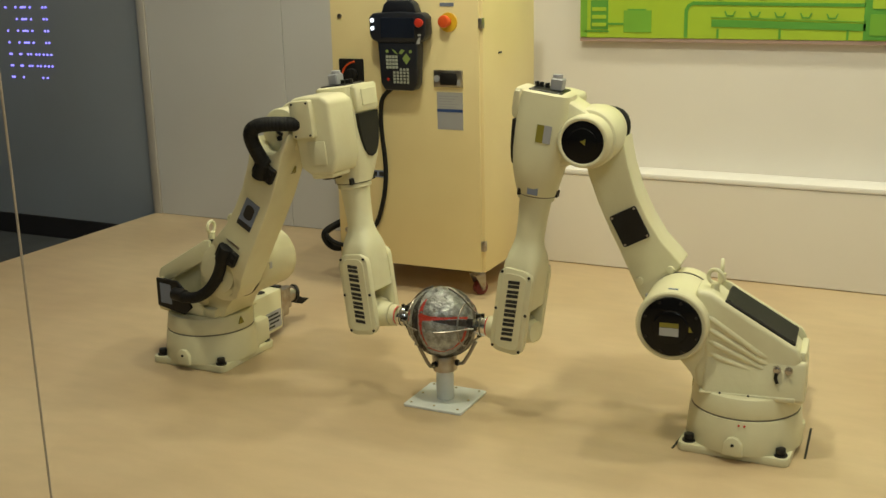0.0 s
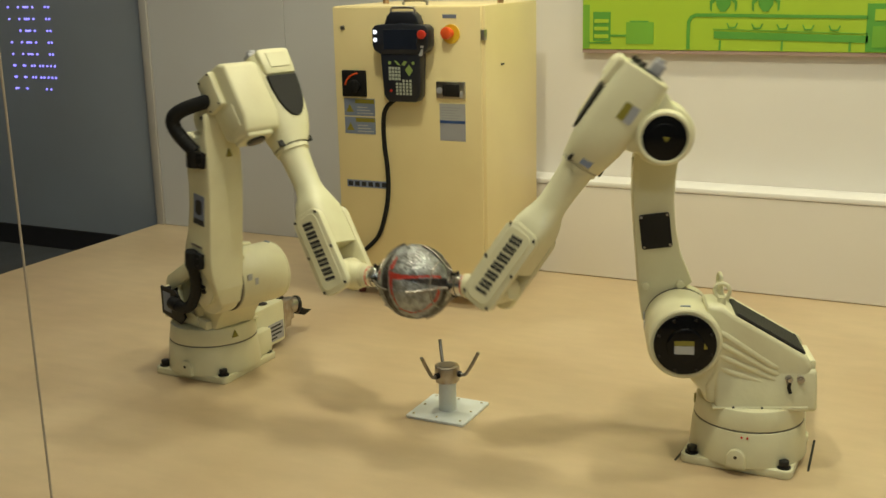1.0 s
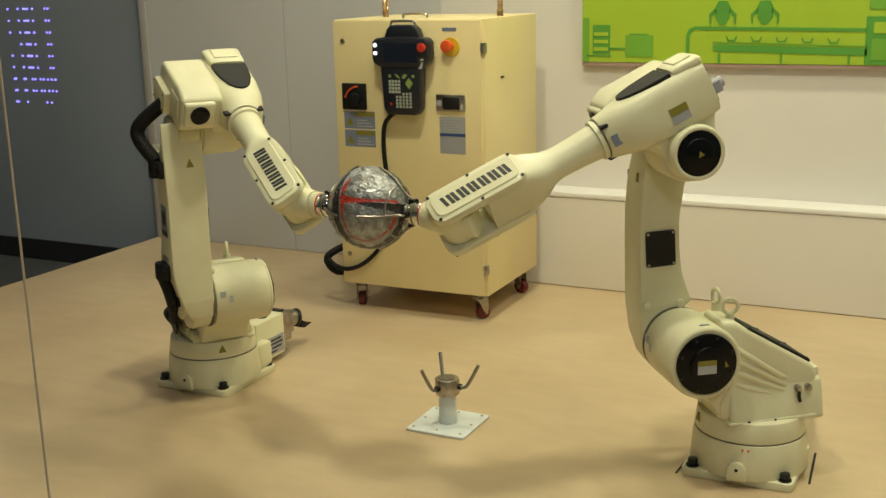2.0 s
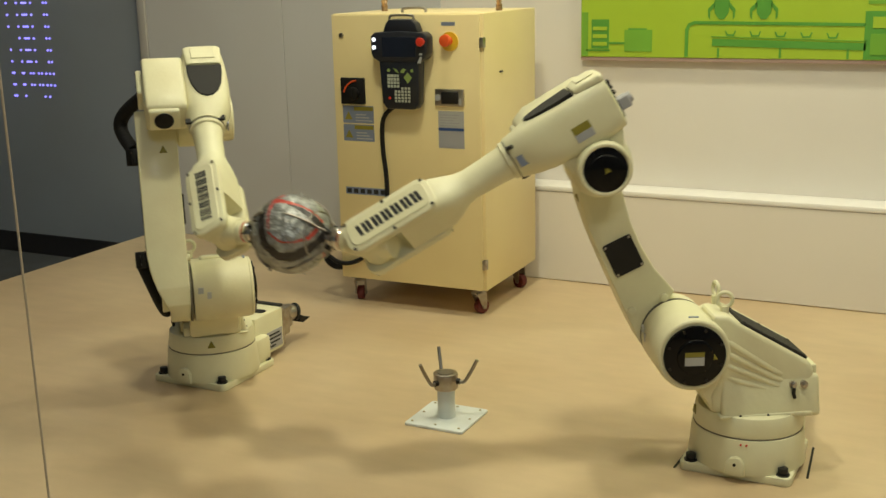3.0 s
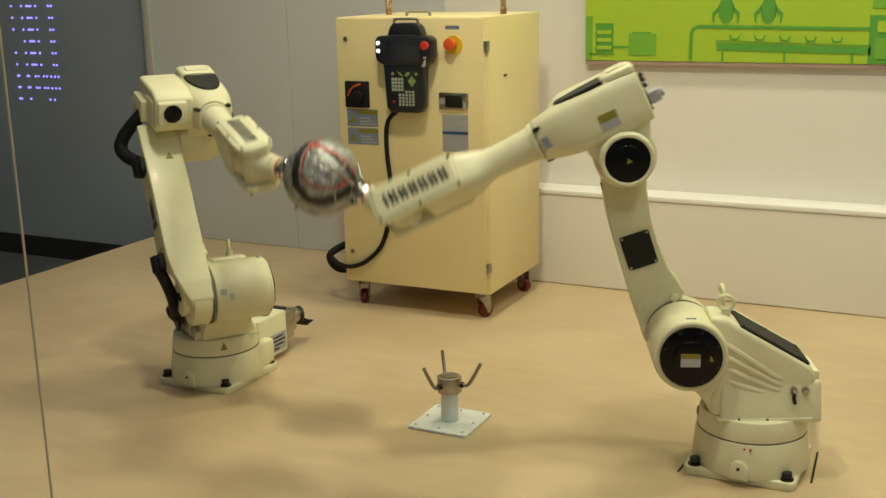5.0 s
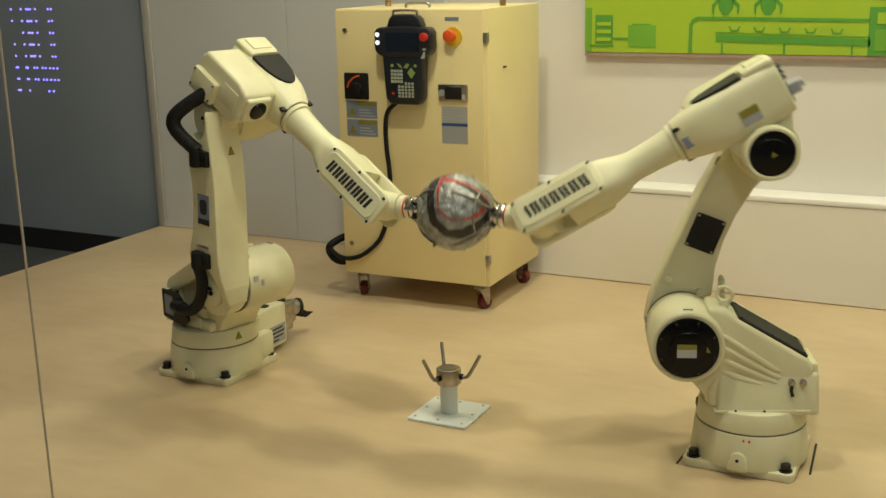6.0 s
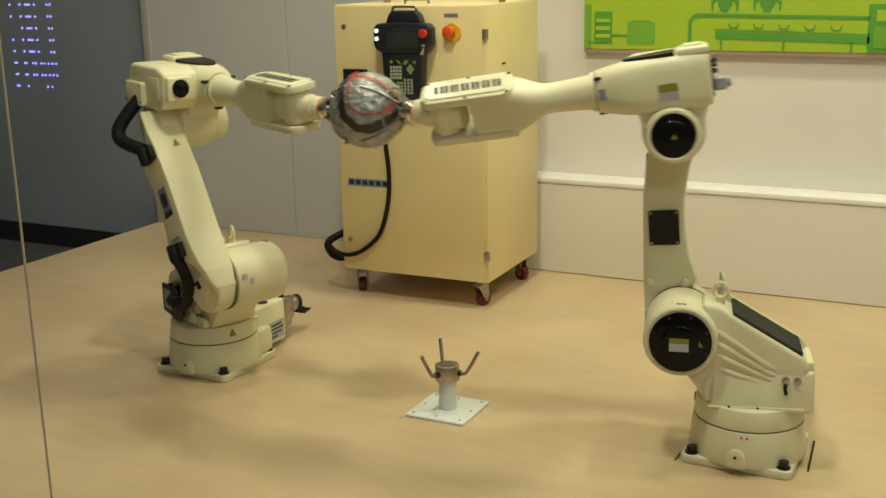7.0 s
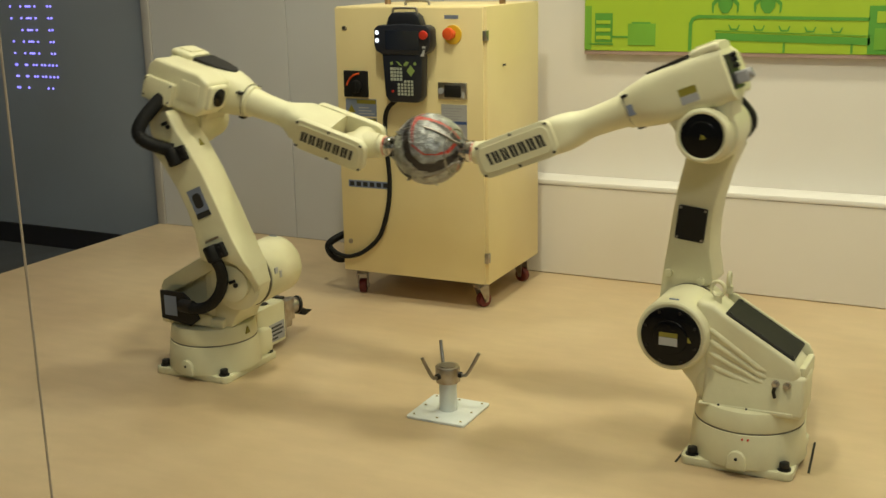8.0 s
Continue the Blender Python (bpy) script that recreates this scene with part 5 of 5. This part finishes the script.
    at(6.5, (13.2, 15.1, -33.8, 22.0, -35.3), (-25.4, -32.7, -28.0, -41.8, -36.7), 45)
    at(6.6, (11.8, 17.8, -32.9, 8.6, -42.6), (-30.1, -35.7, -18.9, -75.4, -35.8), 45)
    at(6.7, (10.6, 16.1, -21.2, 17.7, -24.2), (-27.3, -42.5, -8.6, -77.0, -30.0), 45)
    at(6.8, (9.8, 14.2, -10.0, 32.3, -8.4), (-27.2, -39.2, -2.7, -76.6, -32.2), 45)
    at(6.9, (11.8, 9.7, -8.7, 50.6, -12.0), (-25.2, -33.7, -2.8, -79.2, -27.3), 45)
    at(7.0, (13.8, 3.7, -8.2, 61.9, -15.6), (-21.4, -27.7, -2.9, -81.8, -20.4), 45)
    at(7.1, (11.1, -3.3, -9.8, 46.6, -14.5), (-15.7, -23.2, -5.7, -70.4, -16.4), 45)
    at(7.2, (7.3, -9.3, -12.2, 24.8, -13.3), (-10.2, -19.7, -9.9, -51.1, -14.4), 45)
    at(7.3, (5.5, -12.1, -14.1, 13.1, -14.4), (-7.8, -17.5, -13.1, -34.6, -15.2), 45)
    at(7.4, (1.2, -14.9, -16.0, -1.1, -15.1), (-2.8, -14.9, -17.2, -11.9, -18.6), 45)
    at(7.5, (-2.2, -18.5, -17.7, -9.5, -16.1), (1.7, -11.4, -20.3, 7.2, -21.5), 45)
    at(7.6, (-2.5, -26.1, -17.8, -0.4, -20.7), (2.9, -3.6, -20.9, 15.4, -18.3), 45)
    at(7.7, (-2.2, -29.1, -17.4, 3.7, -22.2), (3.3, -0.7, -20.4, 22.0, -16.6), 45)
    at(7.8, (-3.3, -23.0, -19.6, 4.7, -23.7), (5.1, -5.7, -20.8, 26.7, -18.9), 45)
    at(7.9, (-2.5, -12.8, -20.9, 2.5, -23.2), (4.1, -16.0, -19.0, 21.7, -17.9), 45)
    at(8.0, (-1.7, -6.1, -21.4, 0.4, -22.7), (3.1, -23.2, -17.2, 16.6, -16.9), 45)
    for ob, r in rows.values():
        walk(ob, r)
    walk(ball, ball_rows)


motions()
